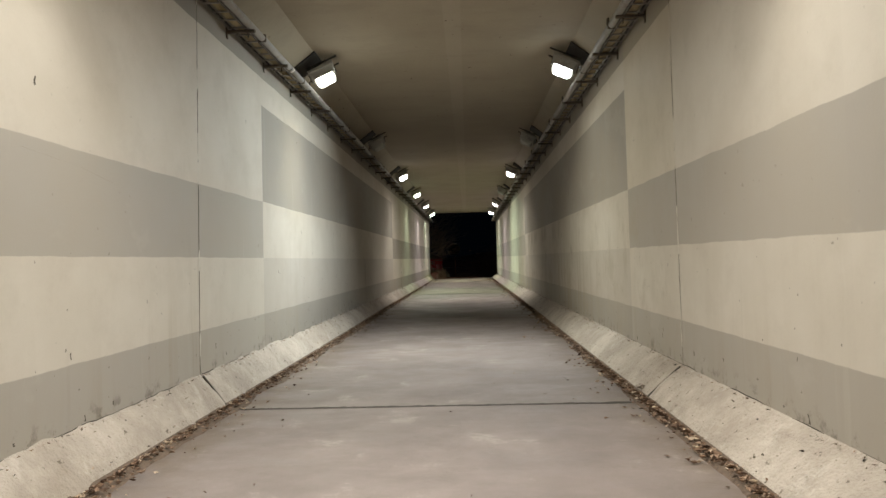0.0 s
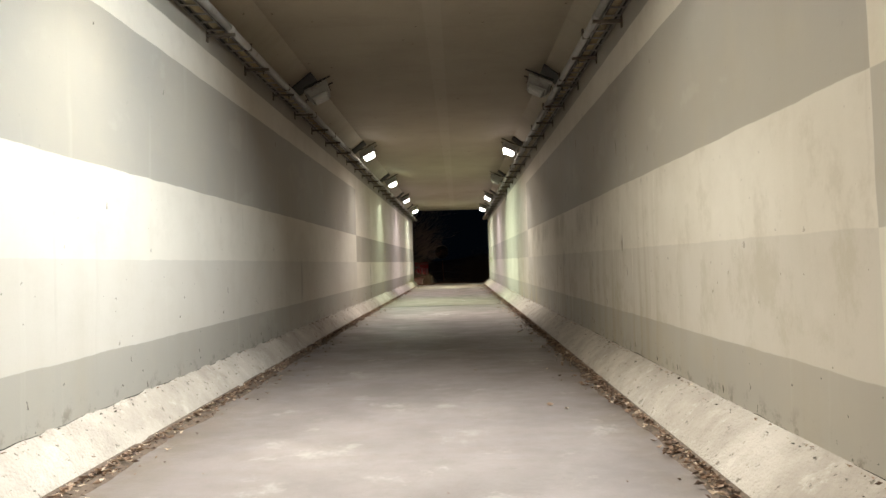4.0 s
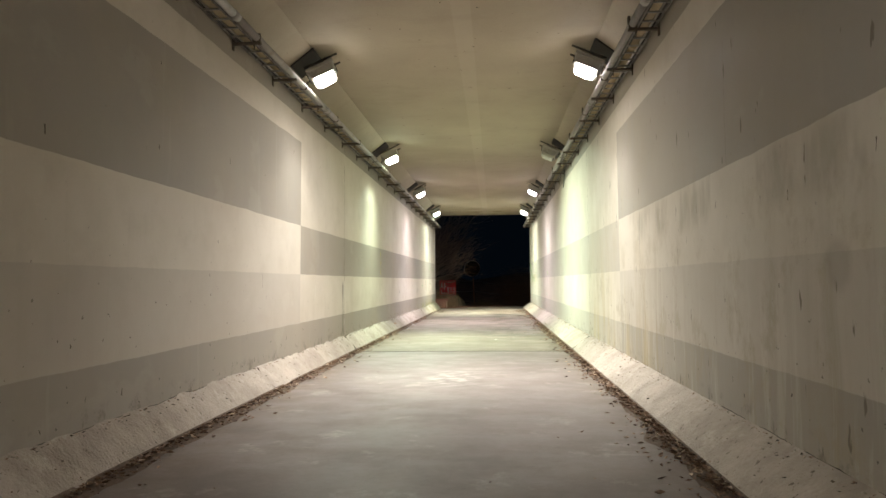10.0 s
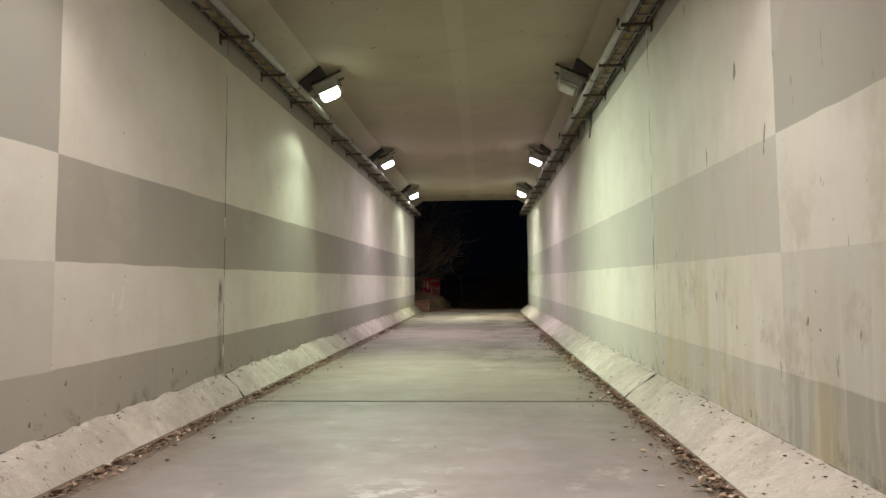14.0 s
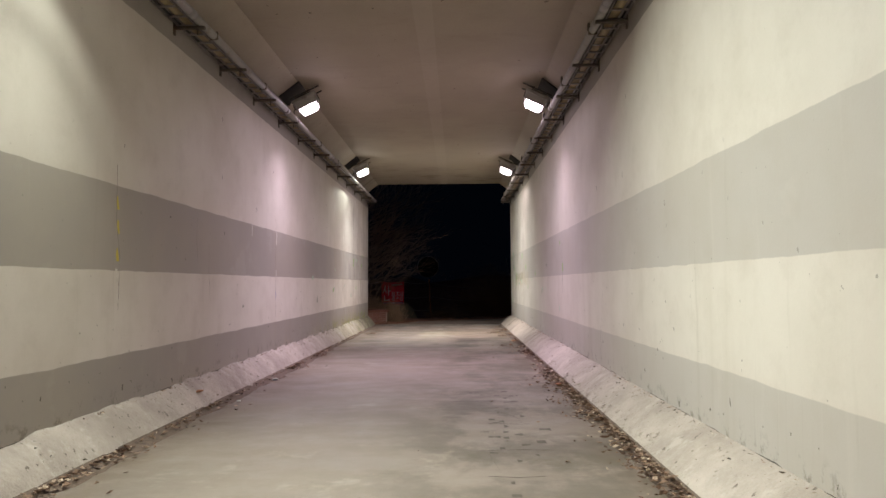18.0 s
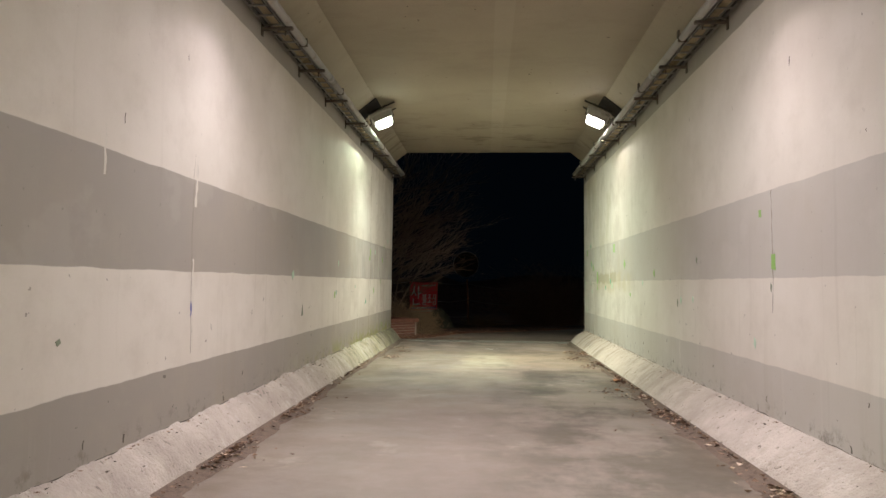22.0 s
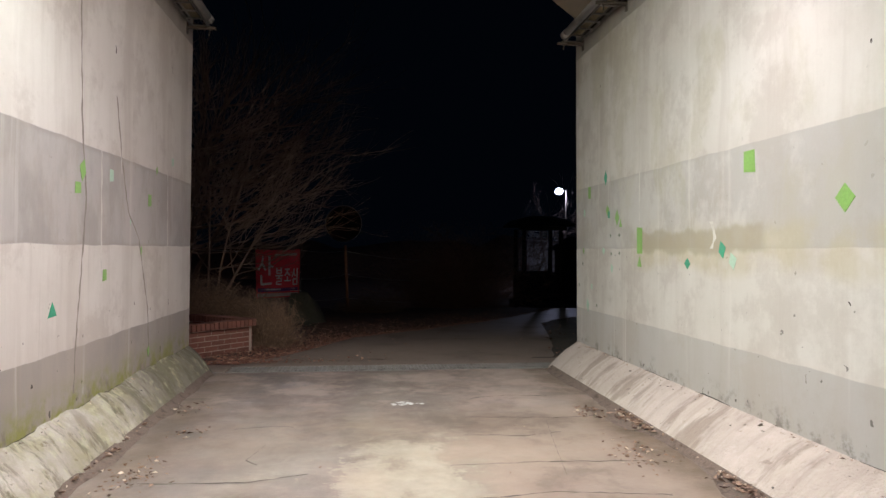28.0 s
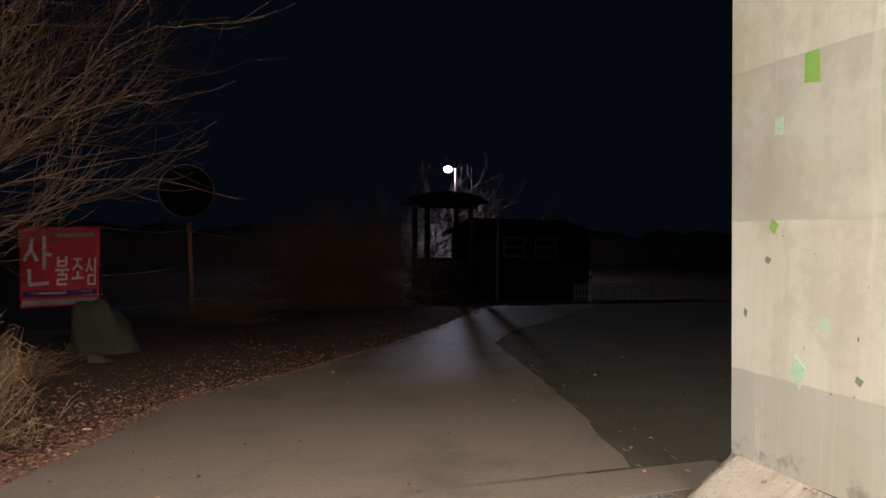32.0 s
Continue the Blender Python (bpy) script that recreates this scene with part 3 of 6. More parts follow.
# ---- the tunnel ----
def build_shell():
    spans = list(zip((Y0, *JOINTS), (*JOINTS, Y1)))
    for side, name, paint in ((-1, "wall_left", PAINT_L), (1, "wall_right", PAINT_R)):
        holder = tagged(new(name), "painted concrete tunnel wall with grey and cream bands", "wall", kind="structure")
        for a, b in spans:
            g = 0.006
            prof = [(side * HALF, -0.3), (side * HALF, HAUNCH_Z), (side * (HALF + 0.45), HAUNCH_Z), (side * (HALF + 0.45), -0.3)]
            v, f = extruded(prof, [a + g, b - g], lean=LEAN)
            part("wall_panel", raw("wall_panel", v, f, paint), paint, holder)
    x, w = HAUNCH_X, HALF + 0.45
    prof = [(-w, HAUNCH_Z + 0.002), (-HALF, HAUNCH_Z + 0.002), (-x, CEIL), (x, CEIL), (HALF, HAUNCH_Z + 0.002), (w, HAUNCH_Z + 0.002), (w, CEIL + 0.5), (-w, CEIL + 0.5)]
    v, f = extruded(prof, [Y0, Y1], lean=LEAN)
    tagged(new("ceiling", raw("ceiling", v, f, CEILING)), "stained concrete tunnel ceiling with sloped haunches", "ceiling", kind="structure")
    tagged(new("wall_back", mesh_of(boxed((-w, Y0 - 0.3, -0.3), (w, Y0 - 0.004, CEIL + 0.5)), "wall_back", CEILING)), "plain concrete end wall", "wall", kind="structure")
    floor = tagged(new("floor"), "worn grey concrete tunnel floor in long slabs", "floor", kind="structure")
    for a, b in spans:
        xs, ys = steps(-2.2, 2.2, 0.22), steps(a + 0.026, b - 0.026, 0.25)
        verts = [(px, py, 0.006 * noise.noise((px * 0.6, py * 0.6, 0)) + 0.002 * noise.noise((px * 4, py * 4, 3))) for py in ys for px in xs]
        k = len(xs)
        faces = [(i * k + j, i * k + j + 1, (i + 1) * k + j + 1, (i + 1) * k + j) for i in range(len(ys) - 1) for j in range(k - 1)]
        base = len(verts)
        edge = [0, k - 1, len(verts) - 1, len(verts) - k]
        verts += [(verts[i][0], verts[i][1], -0.2) for i in edge]
        for s, e in ((0, 1), (1, 2), (2, 3), (3, 0)):
            faces.append((edge[s], edge[e], base + e, base + s))
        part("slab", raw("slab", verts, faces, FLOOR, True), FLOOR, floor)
    for y in JOINTS:
        part("expansion_joint", boxed((-2.2, y - 0.04, -0.1), (2.2, y + 0.04, -0.011)), SEALANT, floor, "dark dirt-filled expansion joint")
    for side, toe in ((-1, TOE_L), (1, TOE_R)):
        holder = tagged(new("kerb"), "rough sloped concrete kerb along the tunnel wall", "kerb", kind="structure")
        for a, b in spans:
            px, pz = [side * (HALF + 0.06), side * (HALF + 0.06), side * (HALF + 0.01)], [-0.1, TOE_Z + 0.012, TOE_Z + 0.012]
            for q in range(10):
                px.append(toe + side * 0.03 + (side * (HALF - 0.012) - toe - side * 0.03) * (1 - q / 9))
                pz.append(0.02 + (TOE_Z - 0.030) * (1 - q / 9) + 0.022 * math.sin(math.pi * q / 9))
            px.append(toe)
            pz.append(-0.1)
            v, f = extruded(list(zip(px, pz)), steps(a + 0.008, b - 0.008, 0.045), 0.013, 4.2)
            v = [(x, y, z + 0.0064 * max(0, y - 24) * max(0, z)) for x, y, z in v]
            part("kerb_block", raw("kerb_block", v, f, KERB, True), KERB, holder)
            for y in (19.56,):
                if side < 0 and a < y < b:
                    prof = [(toe + side * 0.02, -0.05), (toe + side * 0.034, 0.040), (toe + side * 0.17, 0.166), (side * (HALF - 0.02), TOE_Z + 0.004), (side * (HALF + 0.02), -0.05)]
                    v, f = extruded(prof, [y - 0.0016, y + 0.0016])
                    part("kerb_joint", raw("kerb_joint", v, f, SEALANT), SEALANT, holder, "thin dark crack across the kerb")
            if b != Y1:
                prof = [(toe + side * 0.01, -0.05), (toe + side * 0.03, 0.036), (side * (HALF - 0.03), TOE_Z - 0.006), (side * (HALF + 0.02), -0.05)]
                v, f = extruded(prof, [b - 0.011, b + 0.011])
                part("kerb_joint", raw("kerb_joint", v, f, SEALANT), SEALANT, holder)
        # thin broken crack where the kerb meets the wall
        v, f = [], []
        kx, kz = side * (HALF + 0.01) * 4.2, (TOE_Z + 0.012) * 4.2
        for i, y in enumerate(steps(Y0 + 0.1, Y1 - 0.02, 0.05)):
            d = 0.013 * (noise.noise((kx, y * 4.2, kz)) + 0.5 * noise.noise((kx * 4, y * 16.8, kz * 4)))
            z = TOE_Z + 0.012 + d
            z += 0.0064 * max(0, y - 24) * z
            h = -0.0105 + 0.009 * noise.noise((y * 1.9, side, 2)) + 0.004 * noise.noise((y * 9, side, 5))
            v += [(side * (HALF - 0.0012), y, z - 0.015), (side * (HALF - 0.0012), y, z + max(-0.012, h))]
            if i:
                q = 2 * i
                f.append((q - 2, q, q + 1, q - 1))
        part("seam_crack", raw("seam_crack", v, f, SEALANT), SEALANT, holder, "thin dark crack against the wall")
        wall = bpy.data.objects["wall_left" if side < 0 else "wall_right"]
        for y in JOINTS:
            lo, hi = sorted((side * (HALF + 0.004), side * (HALF + 0.2)))
            bm = boxed((lo, y - 0.0055, 0.2), (hi, y + 0.0055, HAUNCH_Z - 0.01))
            for v in bm.verts:
                v.co.y += LEAN * (v.co.z - 0.28)
            part("wall_joint", bm, SEALANT, wall, "dark vertical expansion joint")


build_shell()


def drop(y):
    """How far the floor lies lower towards the closed end."""
    t = min(1.0, max(0.0, (20.0 - y) / 14.0))
    return -0.055 * t * t * (3 - 2 * t)


def settle(ob):
    """Lets a thing modelled on a level floor follow its fall."""
    here = ob.matrix_world
    for v in ob.data.vertices:
        q = here @ v.co
        if q.y < 20 and q.z < 0.28:
            v.co.z += drop(q.y) * min(1.0, 1.0 - max(0.0, q.z) / 0.28)


for holder in [o for o in scene.objects if o.name.startswith(("floor", "kerb"))]:
    for ob in holder.children:
        if ob.name.startswith(("slab", "expansion_joint", "kerb_block", "kerb_joint")):
            settle(ob)


# ---- lamps ----
def lofted(rings):
    """A closed skin through rectangles (half width, half depth, z, shift along y)."""
    bm = bmesh.new()
    rows = [[bm.verts.new((sx * hx, sy * hy + dy, z)) for sx, sy in ((-1, -1), (1, -1), (1, 1), (-1, 1))] for hx, hy, z, dy in rings]
    bm.faces.new(rows[0][::-1])
    bm.faces.new(rows[-1])
    for lo, hi in zip(rows, rows[1:]):
        for i in range(4):
            bm.faces.new((lo[i], lo[(i + 1) % 4], hi[(i + 1) % 4], hi[i]))
    bmesh.ops.recalc_face_normals(bm, faces=bm.faces)
    edges = [e for e in bm.edges if abs(e.verts[0].co.z - e.verts[1].co.z) > 0.01]
    bmesh.ops.bevel(bm, geom=edges, offset=0.016, segments=2, affect="EDGES", profile=0.6)
    return bm


def floodlight(tint, side):
    """A flood lamp whose glass looks along its own -z; its base is at its bracket."""
    lit = tint is not None
    top = thing("floodlight", Matrix.Identity(4), "lit boxy grey floodlight bolted to the tunnel haunch" if lit else "unlit dusty grey floodlight bolted to the tunnel haunch", "floodlight", "tunnel floodlights")
    part("housing", lofted([(0.160, 0.125, -0.070, 0), (0.188, 0.150, 0.020, 0), (0.205, 0.165, 0.028, 0), (0.205, 0.165, 0.070, 0), (0.150, 0.120, 0.098, 0)]), HOUSING, top)
    for s in (-1, 1):
        for k in range(2):
            part("clip", boxed((s * 0.207 - 0.006, -0.09 + 0.12 * k, 0.000), (s * 0.207 + 0.006, -0.04 + 0.12 * k, 0.045), 0.003), RUSTED, top, "small rusty steel clip")
    bm = bmesh.new()
    for lo, hi in (((-0.168, -0.132, -0.084), (0.168, -0.106, -0.066)), ((-0.168, 0.106, -0.084), (0.168, 0.132, -0.066)), ((-0.168, -0.106, -0.084), (-0.140, 0.106, -0.066)), ((0.140, -0.106, -0.084), (0.168, 0.106, -0.066))):
        box(bm, lo, hi, 0.004)
    part("front_frame", bm, HOUSING, top)
    part("gasket", boxed((-0.142, -0.109, -0.080), (0.142, 0.109, -0.072)), SOOTY, top, "dark rubber gasket")
    part("glass", lofted([(0.110, 0.080, -0.145, 0), (0.131, 0.099, -0.122, 0), (0.139, 0.105, -0.079, 0)]), GLOWS[tint] if lit else DEADGLASS, top, "glowing lamp glass" if lit else "dull unlit lamp glass")
    for s in (-1, 1):
        bm = boxed((-0.30, s * 0.11 - 0.016, 0.128), (0.20, s * 0.11 + 0.016, 0.142), 0.003)
        part("mounting_bar", bm, DARKIRON, top, "dark flat steel mounting bar")
        for x in (-0.12, 0.12):
            part("bolt", rod(bmesh.new(), (x, s * 0.11, 0.08), (x, s * 0.11, 0.16), 0.009, sides=8), RUSTED, top)
    bm = boxed((-0.11, -0.085, 0.090), (0.11, 0.085, 0.130), 0.010)
    part("gear_box", bm, DARKIRON, top)
    wiring = [(0.17, -0.06, 0.04), (0.235, -0.07, 0.02), (0.255, -0.03, -0.04), (0.25, 0.03, -0.075), (0.24, 0.08, -0.06)]
    wire("lamp_lead", wiring, 0.007, SOOTY, parent=top)
    if lit:
        light = bpy.data.lights.new("flood_light", "AREA")
        light.shape, light.size, light.size_y = "RECTANGLE", 0.18, 0.12
        light.energy, light.color, light.spread = LAMP_WATTS * POWER[tint], tint, radians(SPREAD)
        ob = new("flood_light", light)
        ob.matrix_basis = pose(0, 0, -0.152, side * SWING.get(tint, 5), TILT.get(tint, 5), 0)
        ob.parent = top
        # added second light: a spot that shapes the sharp-edged pool on the wall
        light = bpy.data.lights.new("burner", "SPOT")
        light.energy, light.color, light.spot_size, light.spot_blend, light.shadow_soft_size = POOL_SPOT_WATTS * POOL[tint], [c ** (1.0 if tint is GREEN else 1.5) for c in tint], radians(CONE.get(tint, 130)), 0.25, 0.025
        ob = new("burner", light)
        ob.matrix_basis = pose(-0.02, 0, -0.150, side * SWING.get(tint, 5) * 0.6, 0, 0)
        ob.parent = top
    return top


def aim(side, y, lean, ahead):
    """Glass down, into the tunnel and turned by `ahead` along it."""
    n = Vector((-side * lean, ahead, -math.sqrt(1 - lean * lean))).normalized()
    xx = (Vector((side, 0, 0)) - n * Vector((side, 0, 0)).dot(n)).normalized()
    zz = -n
    yy = zz.cross(xx)
    m = Matrix((xx, yy, zz)).transposed().to_4x4()
    return Matrix.Translation((side * 1.83, y, 4.18)) @ m


def build_lamps():
    made = {}
    slope = math.degrees(math.atan2(CEIL - HAUNCH_Z, HALF - HAUNCH_X))
    for side, tints in ((-1, LEFT_TINT), (1, RIGHT_TINT)):
        for y, tint in zip(LAMP_Y, tints):
            m = aim(side, y, 0.45, -0.08 if 30 < y < 39 else -0.22)
            if (tint, side) in made:
                ob = copy_thing(made[tint, side], m)
            else:
                ob = made[tint, side] = floodlight(tint, side)
                ob.matrix_basis = m
            # plate that carries the bracket, large and dark for the lamp's shadow too
            hold = thing("lamp_plate", pose(side * 2.06, y + 0.03, 4.348, 0, side * slope, 0), "dark lamp plate on the haunch, doubling as the lamp's shadow", "mounting plate", "lamp plates")
            part("plate", boxed((-0.20, -0.27, -0.008), (0.20, 0.27, 0.010), 0.003), DARKIRON, hold)
            for sx in (-0.16, 0.16):
                for sy in (-0.23, 0.23):
                    bm = bmesh.new()
                    rod(bm, (sx, sy, -0.03), (sx, sy, 0.0), 0.011, sides=6)
                    part("bolt", bm, RUSTED, hold)


build_lamps()


# ---- cable trays and conduits ----
TRAY_Z, TRAY_IN, TRAY_OUT = 3.88, 2.035, 2.215


def build_trays():
    rail = mesh_of(boxed((-0.005, 0.0, -0.022), (0.005, 2.6, 0.022), 0.002), "side_rail", STEEL)
    rung = mesh_of(boxed((TRAY_IN, -0.011, -0.022), (TRAY_OUT, 0.011, -0.006), 0.002), "rung", STEEL)
    bm = boxed((1.935, -0.02, -0.062), (2.249, 0.02, -0.034), 0.002)
    box(bm, (2.235, -0.02, -0.12), (2.249, 0.02, 0.05), 0.002)
    arm = mesh_of(bm, "arm", RUSTED)
    bm = bmesh.new()
    rod(bm, (2.01, 0, -0.12), (2.01, 0, -0.02), 0.007, sides=8)
    rod(bm, (2.01, 0, -0.075), (2.01, 0, -0.062), 0.014, sides=6)
    stud = mesh_of(bm, "stud", RUSTED)
    bm = bmesh.new()
    rod(bm, (0, 0, 0), (0, 3.6, 0), 0.041, sides=18)
    tube = mesh_of(bm, "pipe", PIPE, True)
    bm = bmesh.new()
    rod(bm, (0, -0.06, 0), (0, 0.06, 0), 0.046, sides=18)
    sleeve = mesh_of(bm, "coupling", PIPE, True)
    bm = bmesh.new()
    box(bm, (-0.046, -0.014, -0.046), (0.046, 0.014, 0.047), 0.014)
    box(bm, (-0.052, -0.03, 0.00), (-0.030, 0.03, 0.075), 0.006)
    strap = mesh_of(bm, "strap", RUSTED)
    for side in (-1, 1):
        n = int((Y1 - 0.05 - Y0) / 2.6) + 1
        for i in range(n):
            y = Y1 - 0.04 - 2.6 * (i + 1)
            if y < Y0:
                break
            top = thing("cable_tray", Matrix.Translation((0, y, TRAY_Z)), "galvanised ladder cable tray with dusty rungs along the wall", "cable tray", "cable tray lengths")
            for x in (TRAY_IN, TRAY_OUT):
                ob = part("side_rail", rail, STEEL, top)
                ob.location = (side * x, 0, 0)
            for k in range(11):
                ob = part("rung", rung, STEEL, top)
                ob.location = (0, 0.13 + 0.2345 * k, 0)
                ob.rotation_euler = (0, 0, 0 if side > 0 else math.pi)
        y = 18.8 - 1.31 * 25
        while y < Y1 - 0.1:
            top = thing("tray_bracket", pose(0, y, TRAY_Z, 0, 0, 0 if side > 0 else 180), "rusty steel bracket carrying the cable tray", "bracket", "tray brackets")
            part("arm", arm, RUSTED, top)
            part("stud", stud, RUSTED, top)
            y += 1.31
        y = Y1 - 0.35 - 3.62
        while y > Y0:
            top = thing("conduit", Matrix.Translation((side * 1.982, y, 3.889)), "pale zinc conduit pipe strapped beside the cable tray", "conduit", "conduit lengths")
            part("pipe", tube, PIPE, top)
            ob = part("coupling", sleeve, PIPE, top)
            ob.location = (0, 3.61, 0)
            for k in range(2):
                ob = part("strap", strap, RUSTED, top)
                ob.location = (0, 0.6 + 1.8 * k, 0)
            y -= 3.62


build_trays()
for side in (-1, 1):
    for i in range(14):
        y = Y1 - 0.3 - 4.02 * (i + 1)
        if y < Y0:
            break
        bm = bmesh.new()
        rod(bm, (side * 2.13, 0, 0), (side * 2.13, 4.0, 0), 0.052, sides=16)
        rod(bm, (side * 2.13, -0.02, 0), (side * 2.13, 0.10, 0), 0.057, sides=16)
        ob = tagged(part("insulated_pipe", bm, LAGGING, None, "", True), "dusty tan insulated pipe lying in the cable tray", "pipe", "insulated pipe lengths")
        ob.matrix_basis = Matrix.Translation((0, y, TRAY_Z + 0.053))

# ---- more materials ----
def island_tinted(name, a, b, c2, rough=0.8):
    """Many small pieces in one mesh, each with a tint of its own."""
    n = Nodes(name)
    g = n.t.nodes.new("ShaderNodeNewGeometry")
    r = g.outputs["Random Per Island"]
    c = n.mix(n.ramp(r, 0.0, 0.6), a, b)
    c = n.mix(n.ramp(r, 0.78, 0.95), c, c2)
    c = n.mix(n.ramp(n.noise(n.pos(), 120, 2), 0.4, 0.8, 0.0, 0.4), c, tuple(x * 0.4 for x in a))
    return n.finish(c, rough)


GRIT = island_tinted("dark_grit", (0.045, 0.036, 0.027), (0.10, 0.078, 0.055), (0.22, 0.17, 0.115))
LEAVES = island_tinted("dead_leaves", (0.09, 0.054, 0.036), (0.30, 0.195, 0.13), (0.68, 0.555, 0.42))
VERGE_LEAVES = island_tinted("verge_leaves", (0.115, 0.05, 0.031), (0.31, 0.14, 0.088), (0.52, 0.32, 0.21))
GRASS = island_tinted("winter_grass", (0.02, 0.021, 0.01), (0.035, 0.034, 0.017), (0.07, 0.06, 0.035))
MULCH = worn("leaf_mould", (0.16, 0.115, 0.085), 0.95, scale=14, depth=0.3, dirt=(0.03, 0.02, 0.012), dirty=0.7, grain=90, bump=0.8)
TAPE_GREEN = worn("green_tape", (0.235, 0.43, 0.10), 0.5, scale=20, dirt=(0.3, 0.33, 0.2), dirty=0.3)
TAPE_TEAL = worn("teal_tape", (0.05, 0.33, 0.18), 0.5, scale=20, dirt=(0.2, 0.3, 0.22), dirty=0.3)
TAPE_PALE = worn("faded_green_tape", (0.42, 0.60, 0.44), 0.6, scale=20, dirt=(0.5, 0.5, 0.4), dirty=0.4)
TAPE_DARK = worn("grimy_tape", (0.20, 0.23, 0.16), 0.7, scale=20)
TAPE_YELLOW = worn("yellow_tape", (0.55, 0.42, 0.05), 0.6)
TAPE_BLUE = worn("blue_tape", (0.05, 0.07, 0.30), 0.6)
CRACK = worn("crack_dirt", (0.27, 0.24, 0.20), 0.95)
FLOORCRACK = worn("floor_crack_dirt", (0.075, 0.062, 0.05), 0.95)
FLOORSTAIN = worn("damp_floor_stain", (0.10, 0.084, 0.068), 0.8)
RAGGED = worn("ragged_crack_dirt", (0.27, 0.235, 0.19), 0.95, scale=30, dirty=0.5)
POCK = worn("pock_dirt", (0.10, 0.085, 0.068), 0.95)
FILLER = worn("pale_filler", (0.62, 0.585, 0.51), 0.7)
WHITEPAINT = worn("white_paint", (0.72, 0.72, 0.68), 0.6, dirty=0.4)
ASPHALT = worn("old_concrete_road", (0.25, 0.19, 0.15), 0.6, scale=1.3, depth=0.2, dirt=(0.06, 0.05, 0.04), dirty=0.5, grain=45, bump=0.4)
ASPHALT.node_tree.nodes["Principled BSDF"].inputs["Coat Weight"].default_value = 0.1
ASPHALT.node_tree.nodes["Principled BSDF"].inputs["Coat Roughness"].default_value = 0.42
SIDE_DARK = worn("dull_dark_ground", (0.10, 0.082, 0.062), 0.85, scale=1.6, depth=0.25, dirt=(0.05, 0.042, 0.034), dirty=0.6, grain=60, bump=0.5)
EARTH = worn("leafy_earth", (0.12, 0.066, 0.044), 0.95, scale=2.5, depth=0.3, dirt=(0.03, 0.022, 0.015), dirty=0.7, grain=25, bump=1.0)
BRICKS = worn("red_brick", (0.25, 0.10, 0.065), 0.85, scale=12, depth=0.2, dirt=(0.10, 0.05, 0.035), dirty=0.35, grain=80, bump=0.4, vary=0.6)
MORTAR = worn("mortar", (0.42, 0.33, 0.26), 0.95, scale=10)
BARK = worn("pale_bark", (0.21, 0.138, 0.095), 0.9, scale=15, depth=0.25, grain=50, bump=0.6)
TWIG = island_tinted("dry_twigs", (0.17, 0.105, 0.062), (0.31, 0.195, 0.112), (0.46, 0.31, 0.18))
CLOTH_RED = worn("red_banner_cloth", (0.72, 0.05, 0.075), 0.75, scale=5, dirt=(0.2, 0.03, 0.03), dirty=0.4)
CLOTH_WHITE = worn("white_print", (0.72, 0.70, 0.68), 0.8)
CLOTH_GREY = worn("grey_print", (0.38, 0.36, 0.33), 0.8)
CLOTH_PURPLE = worn("purple_print", (0.10, 0.04, 0.16), 0.8)
ROPE = worn("white_rope", (0.62, 0.57, 0.50), 0.85)
POSTPAINT = worn("faded_orange_post", (0.52, 0.24, 0.13), 0.6, dirt=(0.15, 0.07, 0.04), dirty=0.5)
STONE = worn("mossy_stone", (0.09, 0.088, 0.058), 0.9, scale=6, depth=0.25, dirt=(0.06, 0.07, 0.035), dirty=0.6, grain=30, bump=0.8)
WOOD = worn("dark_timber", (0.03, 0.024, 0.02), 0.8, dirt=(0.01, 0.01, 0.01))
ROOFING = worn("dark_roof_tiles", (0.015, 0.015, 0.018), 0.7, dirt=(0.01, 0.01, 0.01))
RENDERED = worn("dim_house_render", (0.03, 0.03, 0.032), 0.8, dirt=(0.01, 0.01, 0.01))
PICKET = worn("weathered_pale_paint", (0.30, 0.30, 0.30), 0.6)
BLACKED = worn("black_plastic", (0.006, 0.006, 0.007), 0.5, dirt=(0.004, 0.004, 0.004))
BLACKED.node_tree.nodes["Principled BSDF"].inputs["Specular IOR Level"].default_value = 0.05
# reddish twigs made lighter: light on the far bush is in the colour
LIT_RUSTTWIG = island_tinted("brightened_rust_twigs", (0.28, 0.155, 0.10), (0.44, 0.25, 0.16), (0.58, 0.37, 0.24))
PALETWIG = island_tinted("pale_twigs", (0.3, 0.28, 0.26), (0.45, 0.43, 0.4), (0.6, 0.58, 0.55))
MIRROR = Nodes("convex_mirror").finish((0.85, 0.87, 0.88), 0.06, 1.0)
# near-black channel: the shade below the grates is in its colour
CHANNEL_SHADE = worn("channel_shade", (0.018, 0.015, 0.012), 0.8, dirt=(0.01, 0.009, 0.008))
GRATE = worn("grate_steel", (0.30, 0.28, 0.25), 0.45, 0.35, dirt=(0.10, 0.07, 0.045), dirty=0.7)
PANE = Nodes("window_pane").finish((0.03, 0.03, 0.04), 0.08)


